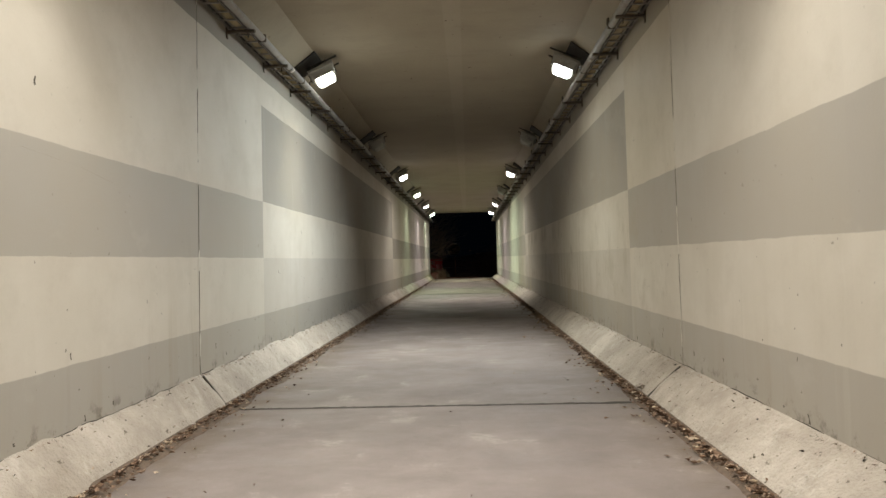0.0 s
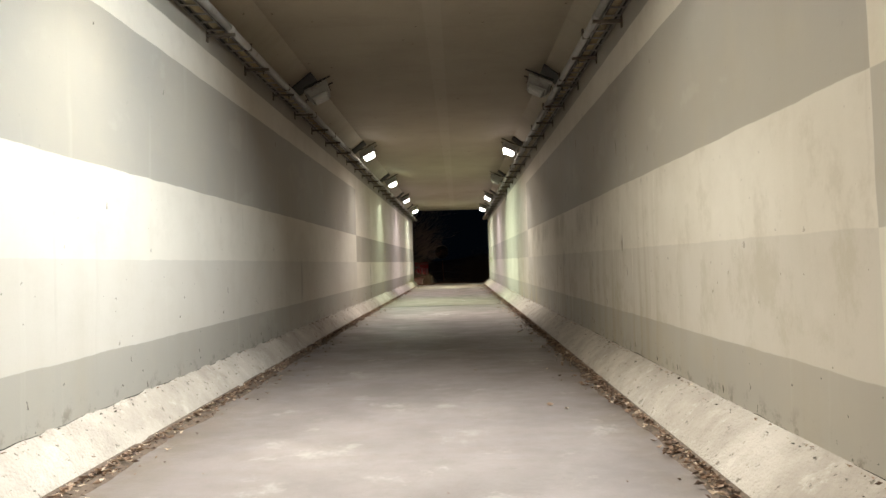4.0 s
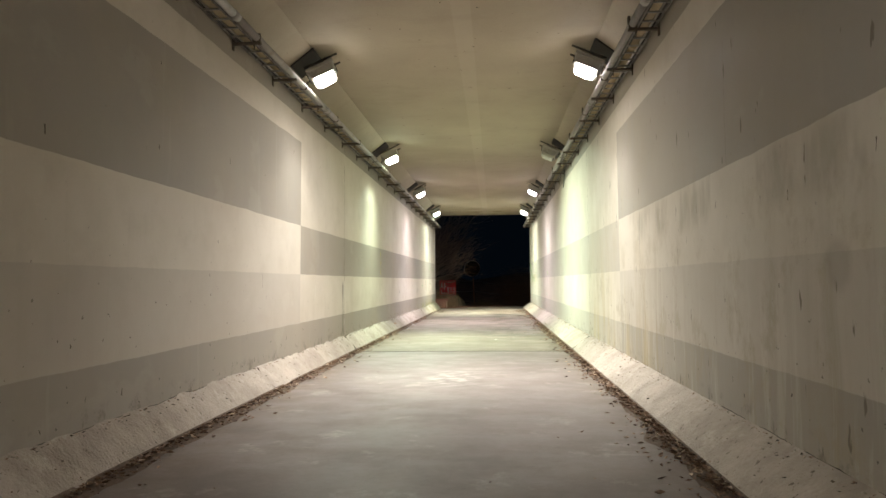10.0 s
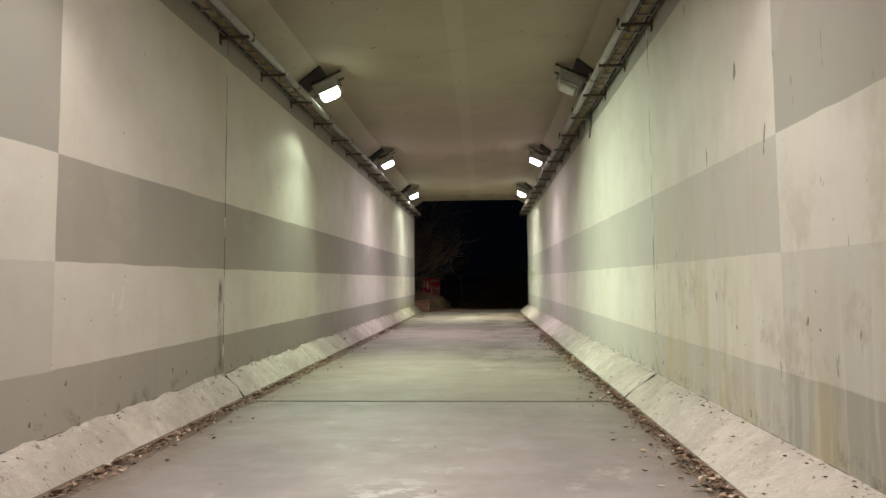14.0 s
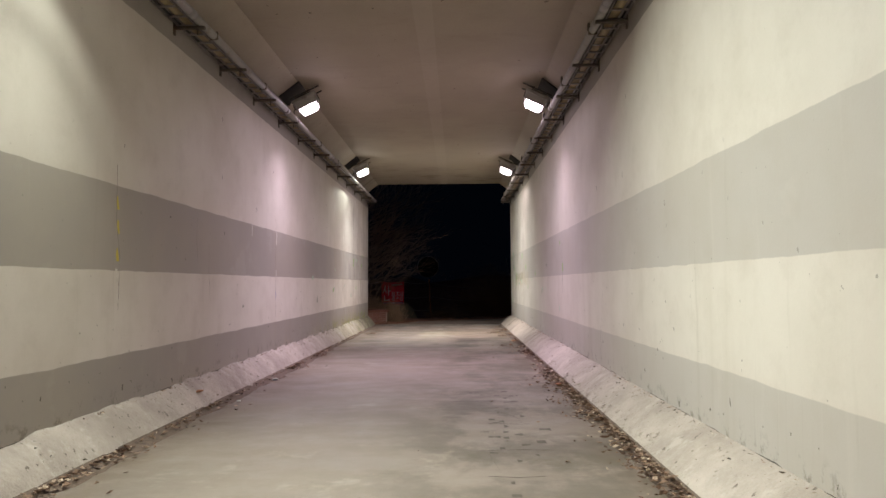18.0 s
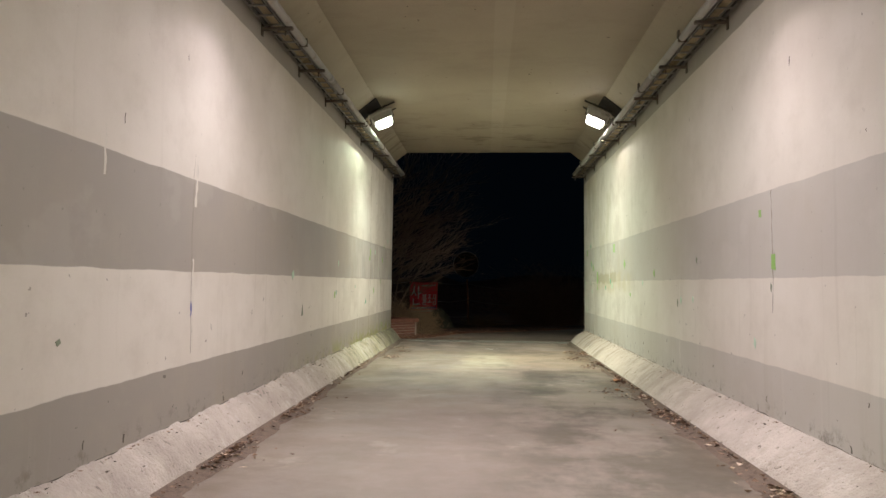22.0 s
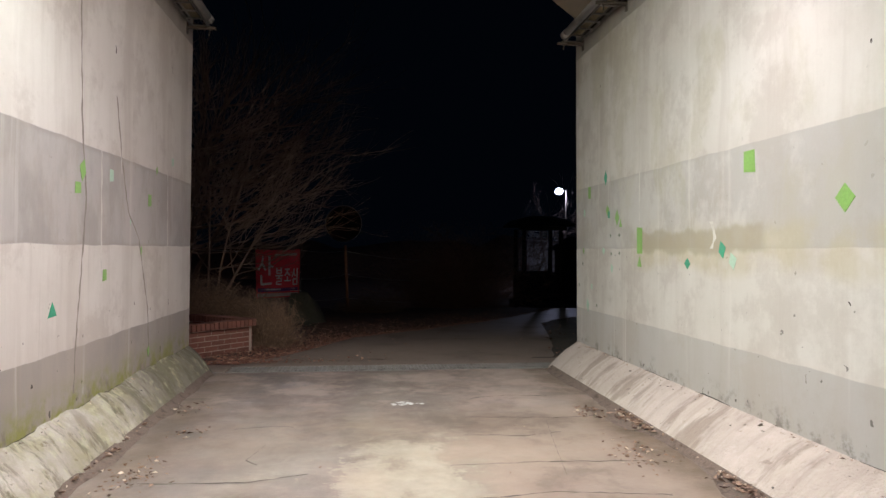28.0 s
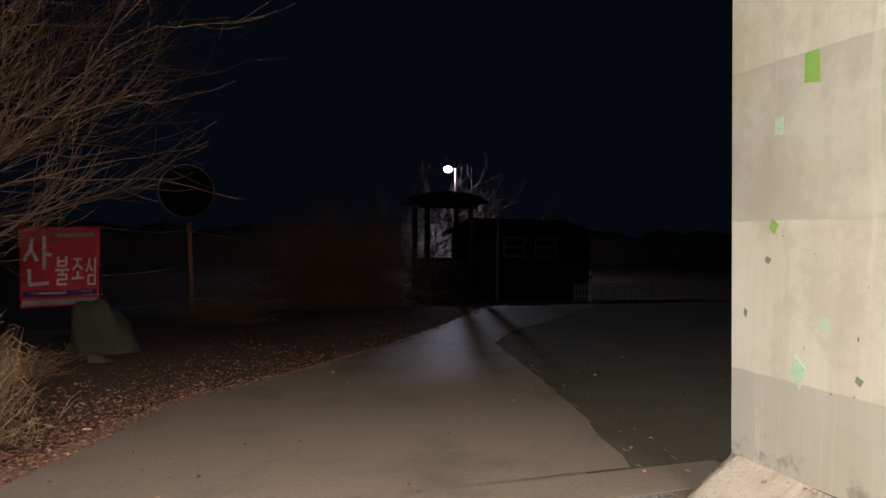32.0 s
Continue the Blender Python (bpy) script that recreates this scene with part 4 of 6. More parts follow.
# ---- marks on the walls ----
def ribbon(side, pts, width, material, seed, proud=0.0014):
    """A thin uneven strip on a wall, through points (y, z)."""
    rng = random.Random(seed)
    path = []
    for (y0, z0), (y1, z1) in zip(pts, pts[1:]):
        k = max(2, int(math.hypot(y1 - y0, z1 - z0) / 0.05))
        for i in range(k):
            t = i / k
            path.append((y0 + (y1 - y0) * t + rng.uniform(-1, 1) * min(width * 0.5, 0.006), z0 + (z1 - z0) * t))
    path.append(pts[-1])
    v, f = [], []
    x = side * (HALF - proud)
    for i, (y, z) in enumerate(path):
        w = width * rng.uniform(0.25, 1.0) / 2
        v += [(x, y - w, z), (x, y + w, z)]
        if i:
            a = 2 * i
            f.append((a - 2, a - 1, a + 1, a) if side < 0 else (a, a + 1, a - 1, a - 2))
    return raw("crack", v, f, material)


WALLS = {-1: bpy.data.objects["wall_left"], 1: bpy.data.objects["wall_right"]}


def build_cracks():
    runs = [
        (-1, [(40.91, 3.4), (40.94, 2.31), (41.02, 1.74), (40.93, 1.16), (40.86, 0.78), (40.83, 0.42)], 0.034),
        (-1, [(41.6, 2.6), (41.73, 2.1), (41.87, 1.71), (42.15, 1.48), (42.39, 0.87), (42.44, 0.41)], 0.034),
        (-1, [(33.11, 2.3), (33.10, 2.11), (33.09, 1.66), (33.10, 1.39), (33.11, 1.13), (33.12, 0.79)], 0.012),
        (-1, [(28.23, 2.27), (28.23, 1.8), (28.29, 1.51), (28.28, 1.07)], 0.014),
        (-1, [(29.95, 2.0), (29.94, 1.75), (29.98, 1.5)], 0.012),
        (-1, [(30.3, 1.75), (30.3, 1.5), (30.35, 1.1)], 0.010),
        (-1, [(2.3, 2.02), (2.9, 1.98), (3.3, 1.92)], 0.012),
        (-1, [(12.05, 2.02), (12.03, 1.7)], 0.012),
        (1, [(33.63, 2.11), (33.61, 1.46), (33.63, 1.13)], 0.02),
        (1, [(30.80, 0.76), (30.81, 0.5), (30.82, 0.35)], 0.012),
        (1, [(19.93, 2.06), (19.97, 1.7), (19.96, 1.36), (19.98, 1.15)], 0.009),
        (1, [(16.96, 3.1), (16.97, 2.5), (16.96, 2.1)], 0.007),
        (1, [(15.02, 2.75), (15.01, 2.55)], 0.02), (1, [(14.75, 2.5), (14.76, 2.4)], 0.03), (-1, [(19.78, 1.36), (19.77, 1.2)], 0.012),
    ]
    for i, (side, pts, w) in enumerate(runs):
        m = RAGGED if w > 0.03 else CRACK
        part("crack", ribbon(side, pts, w * 0.9, m, i), m, WALLS[side])
    pale = [
        (1, [(36.2, 1.38), (36.22, 1.0), (36.2, 0.4)], 0.03), (1, [(42.06, 2.15), (42.05, 1.6)], 0.03), (1, [(40.75, 1.62), (40.7, 1.5), (40.75, 1.42)], 0.05),
        (-1, [(41.7, 3.6), (41.72, 2.0)], 0.025), (-1, [(43.0, 2.2), (43.02, 1.0)], 0.03), (-1, [(41.3, 2.14), (41.3, 1.2)], 0.03),
        (-1, [(33.16, 2.3), (33.14, 1.9)], 0.05), (-1, [(33.13, 1.5), (33.14, 0.8)], 0.03), (1, [(1.62, 1.75), (1.62, 1.3)], 0.03), (-1, [(31.9, 2.25), (31.9, 1.95)], 0.03),
        (-1, [(22.19, 1.22), (22.16, 1.04)], 0.07), (-1, [(22.05, 1.17), (22.04, 1.07)], 0.04), (1, [(10.0, 2.07), (10.04, 1.42)], 0.03), (1, [(10.84, 2.05), (10.86, 1.0)], 0.025), (1, [(11.72, 2.06), (11.7, 1.3)], 0.03),
    ]
    for i, (side, pts, w) in enumerate(pale):
        part("paint_run", ribbon(side, pts, w, FILLER, 50 + i, 0.001), FILLER, WALLS[side], "pale run of filler")
    rng = random.Random(4)
    for z in (2.2, 1.95, 1.75, 1.52, 1.35, 1.18):
        m = TAPE_YELLOW if z in (1.95, 1.75, 1.52) else FILLER
        y = 28.25 + rng.uniform(-0.02, 0.03)
        part("tape_scrap", ribbon(-1, [(y, z + 0.06), (y + 0.02, z - 0.05)], 0.045, m, int(z * 100), 0.003), m, WALLS[-1], "torn scrap of tape on a crack")
    for side in (-1, 1):
        for k, y0 in enumerate(JOINTS):
            line = [(y0 + LEAN * (z - 0.28) + rng.uniform(-0.004, 0.004), z) for z in (0.3, 0.9, 1.5, 2.1, 2.7, 3.3, 3.9, 4.2)]
            part("joint_dirt", ribbon(side, line, 0.015, POCK, 300 + k, 0.0016), POCK, WALLS[side], "dark crumbling joint edge")
            z = 0.45
            while z < 3.9:
                ln = rng.uniform(0.12, 0.55)
                yy = y0 + LEAN * (z - 0.28)
                part("joint_filler", ribbon(side, [(yy + rng.uniform(-0.01, 0.012), z), (yy + LEAN * ln + rng.uniform(-0.01, 0.012), z + ln)], rng.uniform(0.02, 0.045), FILLER, int(z * 71) + k, 0.0022), FILLER, WALLS[side], "pale broken filler over the joint")
                z += ln + rng.uniform(0.15, 0.7)
        for y in steps(-1.0, 43.0, 1.22):
            for z in (1.05, 1.75, 2.45, 3.1):
                if rng.random() < (0.86 if y < 6 else 0.7):
                    continue
                yy, zz, ln = y + rng.uniform(-0.3, 0.3), z + rng.uniform(-0.22, 0.22), rng.uniform(0.012, 0.07)
                if side > 0 and 39.2 < yy < 39.6:
                    continue
                part("pock_mark", ribbon(side, [(yy, zz), (yy + rng.uniform(-0.006, 0.006), zz - ln)], rng.uniform(0.010, 0.02), POCK, rng.randint(0, 999), 0.0018), POCK, WALLS[side])
        for y in steps(-1.0, 43.4, 0.33):
            if rng.random() < 0.45:
                continue
            yy, zz, ln = y + rng.uniform(-0.15, 0.15), 0.34 + rng.expovariate(7.0), rng.uniform(0.012, 0.055)
            part("pock_mark", ribbon(side, [(yy, zz), (yy + rng.uniform(-0.012, 0.012), zz - ln)], rng.uniform(0.010, 0.028), POCK, rng.randint(0, 999), 0.0018), POCK, WALLS[side])
    part("tape_scrap", ribbon(-1, [(33.1, 1.18), (33.11, 1.12), (33.1, 1.07)], 0.035, TAPE_BLUE, 9, 0.003), TAPE_BLUE, WALLS[-1], "torn scrap of blue tape")


def tape(side, y, z, w, h, kind, material, label, proud):
    """A small piece of tape stuck flat on the wall: square, diamond, long diamond or triangle."""
    shapes = {
        "square": [(-0.5, -0.5), (0.5, -0.42), (0.5, 0.5), (-0.42, 0.5)],
        "diamond": [(0, -0.5), (0.5, 0.02), (0.02, 0.5), (-0.5, 0.0)],
        "leaf": [(-0.1, -0.5), (0.4, -0.1), (0.2, 0.5), (-0.4, 0.15)],
        "triangle": [(-0.5, -0.5), (0.5, -0.45), (0.0, 0.5)],
        "tall": [(-0.5, -0.5), (0.45, -0.5), (0.5, 0.5), (-0.45, 0.47)],
    }
    pts = shapes[kind]
    x0, x1 = side * (HALF + 0.001), side * (HALF - proud)
    k = len(pts)
    v = [(x0, y + a * w, z + b * h) for a, b in pts] + [(x1, y + a * w, z + b * h) for a, b in pts]
    f = [tuple(range(k)), tuple(range(2 * k - 1, k - 1, -1))] + [(i, i + k, (i + 1) % k + k, (i + 1) % k) for i in range(k)]
    ob = tagged(new("tape_piece", raw("tape_piece", v, f, material)), label, "tape", "tape pieces on the walls")
    return ob


def build_tapes():
    g, te, pa, da = TAPE_GREEN, TAPE_TEAL, TAPE_PALE, TAPE_DARK
    say = {g: "bright green tape piece stuck on the concrete wall", te: "dark teal tape piece stuck on the concrete wall", pa: "faded pale green tape stuck on the concrete wall", da: "small grimy green tape scrap on the wall"}
    rows = [
        (1, 40.26, 2.0, 0.17, 0.19, "square", g), (1, 39.36, 1.69, 0.19, 0.2, "diamond", g), (1, 42.05, 1.5, 0.15, 0.31, "tall", g), (1, 40.60, 1.41, 0.15, 0.16, "leaf", te),
        (1, 40.46, 1.33, 0.15, 0.15, "leaf", pa), (1, 41.12, 1.30, 0.12, 0.11, "diamond", te), (1, 42.94, 2.18, 0.12, 0.20, "diamond", te), (1, 43.45, 2.06, 0.1, 0.17, "square", g),
        (1, 42.05, 1.30, 0.12, 0.12, "triangle", g), (1, 42.88, 1.83, 0.12, 0.14, "diamond", g), (1, 42.84, 1.78, 0.07, 0.09, "square", te), (1, 42.61, 1.74, 0.13, 0.2, "diamond", g),
        (1, 42.52, 1.68, 0.1, 0.1, "triangle", g), (1, 43.64, 1.40, 0.08, 0.09, "leaf", g), (1, 43.67, 1.25, 0.055, 0.045, "leaf", da), (1, 43.80, 1.0, 0.04, 0.06, "leaf", da),
        (1, 43.36, 1.0, 0.05, 0.07, "square", pa), (1, 43.49, 0.78, 0.12, 0.18, "leaf", pa), (1, 43.20, 0.80, 0.06, 0.05, "leaf", da), (1, 43.62, 1.84, 0.06, 0.1, "square", pa),
        (1, 42.75, 1.22, 0.1, 0.12, "leaf", pa), (1, 42.55, 1.38, 0.06, 0.05, "leaf", da), (1, 42.77, 1.37, 0.06, 0.05, "leaf", da), (1, 42.55, 1.56, 0.06, 0.05, "leaf", da), (1, 42.79, 1.56, 0.06, 0.05, "leaf", da),
        (1, 42.99, 1.40, 0.12, 0.1, "leaf", pa), (1, 37.40, 1.51, 0.1, 0.16, "diamond", g), (1, 36.29, 1.14, 0.08, 0.13, "leaf", da), (1, 36.15, 1.17, 0.08, 0.13, "leaf", pa),
        (1, 38.92, 1.2, 0.1, 0.1, "leaf", g), (1, 38.07, 1.38, 0.09, 0.1, "leaf", pa), (1, 33.85, 1.94, 0.06, 0.08, "square", g), (1, 33.6, 1.53, 0.09, 0.16, "square", g),
        (1, 35.55, 1.62, 0.08, 0.1, "leaf", da), (1, 35.69, 1.19, 0.06, 0.1, "leaf", pa), (1, 33.99, 0.86, 0.07, 0.12, "leaf", pa), (1, 33.65, 1.33, 0.05, 0.1, "leaf", da),
        (-1, 40.98, 1.94, 0.16, 0.2, "leaf", g), (-1, 40.9, 1.81, 0.12, 0.1, "square", g), (-1, 42.46, 1.835, 0.11, 0.14, "square", g), (-1, 42.67, 2.135, 0.08, 0.1, "leaf", g),
        (-1, 41.385, 1.195, 0.09, 0.11, "square", g), (-1, 40.53, 1.01, 0.15, 0.12, "triangle", te), (-1, 42.44, 0.47, 0.1, 0.13, "leaf", g), (-1, 42.225, 1.38, 0.07, 0.1, "leaf", g),
        (-1, 41.52, 1.96, 0.1, 0.12, "square", pa), (-1, 43.2, 2.28, 0.08, 0.1, "square", pa), (-1, 35.8, 1.42, 0.16, 0.14, "leaf", pa), (-1, 36.23, 1.0, 0.1, 0.17, "triangle", da),
        (-1, 37.97, 1.16, 0.08, 0.12, "square", g), (-1, 38.06, 1.19, 0.05, 0.08, "square", te), (-1, 39.51, 1.27, 0.06, 0.07, "leaf", te), (-1, 38.19, 1.63, 0.08, 0.12, "leaf", pa),
        (-1, 31.55, 1.0, 0.07, 0.05, "leaf", da), (-1, 41.95, 1.62, 0.05, 0.07, "leaf", pa),
    ]
    for i, (side, y, z, w, h, kind, m) in enumerate(rows):
        tape(side, y - (0.02 if side < 0 else 0), z, w * 0.8, h * 0.8, kind, m, say[m], 0.0022 + 0.0005 * (i % 3))


build_cracks()
build_tapes()


# ---- litter along the kerbs ----
def leaf_mesh(name, places, seed, material=LEAVES):
    """Curled leaves: places give (x, y, z, size)."""
    rng = np.random.default_rng(seed)
    v, f = [], []
    for x, y, z, s in places:
        a = rng.uniform(0, 2 * math.pi)
        l, w = s, s * rng.uniform(0.25, 0.55)
        tip, fold = rng.uniform(0.0, 0.35) * s, rng.uniform(0.05, 0.3) * s
        lean = rng.uniform(-0.5, 0.5)
        ca, sa = math.cos(a), math.sin(a)
        pts = [(-l / 2, 0, tip * rng.uniform(0, 1)), (0, -w / 2, fold + lean * w / 2), (l / 2, 0, tip), (0, w / 2, fold - lean * w / 2), (0, 0, 0)]
        low = min(p[2] for p in pts)
        k = len(v)
        v += [(x + px * ca - py * sa, y + px * sa + py * ca, z + pz - low) for px, py, pz in pts]
        f += [(k, k + 1, k + 4), (k + 1, k + 2, k + 4), (k + 2, k + 3, k + 4), (k + 3, k, k + 4)]
    return raw(name, v, f, material)


def litter_width(side, y):
    """How far the strip of leaves spreads from the kerb at y."""
    wide = 1.5 if 27 < y < 38 and noise.noise((side * 2, y * 0.9, 8)) > 0 else 1.0
    base = wide * 0.115 + 0.08 * noise.noise((side * 7, y * 0.5, 0)) + 0.06 * noise.noise((side * 3, y * 2.1, 5))
    if side < 0:
        return max(0.06, base * (1.15 if y < 26 else 0.9) + 0.03) if y < 36 else max(0.0, base * 0.8 * (0.5 + noise.noise((1, y * 1.3, 2))))
    return max(0.05, base * (1.35 if y > 12 else 1.1)) if y < 37 else max(0.0, base * 1.3 * (0.55 + noise.noise((4, y * 1.1, 2)) * 1.4))


def build_litter():
    rng = np.random.default_rng(11)
    for side, toe, count in ((-1, TOE_L, 7500), (1, TOE_R, 11500)):
        v, f = [], []
        ys = steps(Y0 + 0.1, Y1 - 0.1, 0.06)
        for i, y in enumerate(ys):
            w = litter_width(side, y) * (0.62 + 0.5 * noise.noise((y * 1.7, side * 5, 3))) + 0.02 * noise.noise((y * 9, side, 0)) + (0.30 * max(0.0, noise.noise((y * 1.1, side * 6, 2)) - 0.08) if 27 < y < 42 else 0.0)
            xs = [toe + side * 0.045, toe + side * 0.01, toe - side * w * 0.5, toe - side * max(w, 0.004)]
            h = 0.012 + 0.008 * noise.noise((y * 5, side * 2, 1))
            zs = [0.05, 0.020, max(0.010, h), -0.008]
            v += [(x, y, z) for x, z in zip(xs, zs)]
            if i:
                for j in range(3):
                    a = 4 * i + j
                    q = (a - 4, a - 3, a + 1, a)
                    f.append(q if side > 0 else q[::-1])
        tagged(new("gutter_dirt", raw("gutter_dirt", v, f, MULCH, True)), "dark strip of leaf mould and grit along the kerb", "dirt", kind="stuff")
        places = []
        while len(places) < count:
            y = rng.uniform(0.0, Y1 - 0.1)
            w = litter_width(side, y)
            if y > (32 if side > 0 else 28) and noise.noise((y * 1.1, side * 6, 2)) < 0.04 and rng.random() < 0.88:
                continue
            if y > 41.6 or rng.random() > 0.25 + w * 5:
                continue
            d = rng.exponential(w * 0.30) - 0.035 if rng.random() < 0.985 else rng.exponential(0.18)
            s = rng.uniform(0.018, 0.066) * (1.1 if side > 0 else 1.0)
            z = 0.017 + rng.uniform(0, 0.026) * max(0.2, 1 - d / w) if 0 < d < w else (0.004 if d >= w else 0.03)
            places.append((toe - side * d, y, z, s))
        for _ in range(150):
            y, u = rng.uniform(0.0, Y1 - 0.2), rng.uniform(0.1, 0.9)
            places.append((toe + side * u * (HALF - abs(toe)), y, 0.012 + u * (TOE_Z - 0.015), rng.uniform(0.015, 0.035)))
        for _ in range(520):
            y = rng.uniform(0.0, Y1 - 0.2)
            if noise.noise((y * 0.9, side * 4, 1)) < -0.12:
                continue
            places.append((side * (HALF - rng.uniform(0.012, 0.05)), y, TOE_Z + 0.0018 * max(0, y - 24) - 0.008, rng.uniform(0.012, 0.036)))
        spots = ((-1.72, 40.35, 0.17, 90), (-1.62, 41.3, 0.1, 30), (-1.78, 42.1, 0.12, 40)) if side < 0 else ((1.55, 40.45, 0.18, 110), (1.62, 41.7, 0.14, 70), (1.66, 39.3, 0.12, 50), (1.5, 36.6, 0.2, 60))
        for cx, cy, rr, k in spots:
            for _ in range(k):
                places.append((cx + rng.normal(0, rr * 0.6), cy + rng.normal(0, rr), 0.007 + rng.uniform(0, 0.008), rng.uniform(0.015, 0.05)))
        grit = []
        while len(grit) < 900:
            y, u = rng.uniform(0.0, Y1 - 0.15), min(0.985, 1 - abs(rng.normal(0, 0.16)) if rng.random() < 0.75 else rng.uniform(0.08, 0.98))
            if noise.noise((y * 1.1, side * 8, 2)) + 0.5 * noise.noise((y * 4.0, side, 6)) < rng.uniform(-0.5, 0.25):
                continue
            rise = 1 + 0.0064 * max(0, y - 24)
            zz = (0.02 + (TOE_Z - 0.030) * u + 0.022 * math.sin(math.pi * u)) * rise
            grit.append((toe + side * 0.03 + (side * (HALF - 0.012) - toe - side * 0.03) * u, y, zz, 0.006 + 0.04 * rng.random() ** 3))
        tagged(new("kerb_grit", leaf_mesh("kerb_grit", grit, 21 + side, GRIT)), "dark crumbs of grit and leaf on the kerb", "grit", kind="stuff")
        for _ in range(60):
            places.append((rng.uniform(-1.7, 1.7), rng.uniform(0.5, Y1), 0.006, rng.uniform(0.012, 0.03)))
        tagged(new("leaf_litter", leaf_mesh("leaf_litter", places, 3 + side)), "dry brown leaves gathered along the tunnel kerb", "leaf litter", kind="stuff")


build_litter()


def build_crumbs():
    """Pale broken bits of concrete at the foot of the kerb."""
    rng = np.random.default_rng(31)
    v, f = [], []
    for _ in range(420):
        y = rng.uniform(27.8, 33.2) if rng.random() < 0.8 else rng.uniform(2.0, 40.0)
        u = abs(rng.normal(0, 0.18))
        x, z = TOE_R + 0.03 + u * 0.34, 0.018 + min(u, 0.9) * 0.25 + 0.02 * min(1, u * 3)
        s = 0.006 + 0.022 * rng.random() ** 2
        k = len(v)
        for d in ((1, 0, 0), (0, 1, 0), (-1, 0, 0), (0, -1, 0), (0, 0, 0.8), (0, 0, -0.8)):
            j = rng.uniform(0.6, 1.3)
            v.append((x + d[0] * s * j, y + d[1] * s * j, z + d[2] * s * j))
        for a in range(4):
            b = (a + 1) % 4
            f += [(k + a, k + b, k + 4), (k + b, k + a, k + 5)]
    tagged(new("concrete_crumbs", raw("concrete_crumbs", v, f, KERB)), "pale crumbs of broken concrete along the kerb foot", "rubble", kind="stuff")


build_crumbs()
for ob in scene.objects:
    if ob.name.startswith(("gutter_dirt", "leaf_litter", "kerb_grit", "concrete_crumbs")):
        settle(ob)


def crumpled(name, at, size, material, label, category, seed):
    bm = bmesh.new()
    bmesh.ops.create_icosphere(bm, subdivisions=2, radius=1)
    for v in bm.verts:
        d = 0.75 + 0.5 * noise.noise(v.co * 2.3 + Vector((seed, 0, 0)))
        v.co = Vector((v.co.x * size[0] * d, v.co.y * size[1] * d, (v.co.z * d + 0.75) * size[2]))
    ob = tagged(part(name, bm, material), label, category)
    ob.matrix_basis = Matrix.Translation(at)
    return ob


crumpled("plastic_wrapper", (-1.88, 31.75, 0.005), (0.06, 0.045, 0.022), WHITEPAINT, "crumpled white plastic wrapper lying in the gutter", "litter", 1)
crumpled("paper_scrap", (-1.83, 30.1, 0.005), (0.03, 0.025, 0.012), WHITEPAINT, "small crumpled paper scrap in the gutter", "litter", 2)
crumpled("paper_scrap", (0.55, 26.6, 0.002), (0.04, 0.02, 0.008), WHITEPAINT, "small white paper scrap on the floor", "litter", 3)
crumpled("pebble", (1.93, 5.1, 0.012), (0.05, 0.04, 0.03), KERB, "pale pebble lying on the sloped kerb", "pebble", 5)


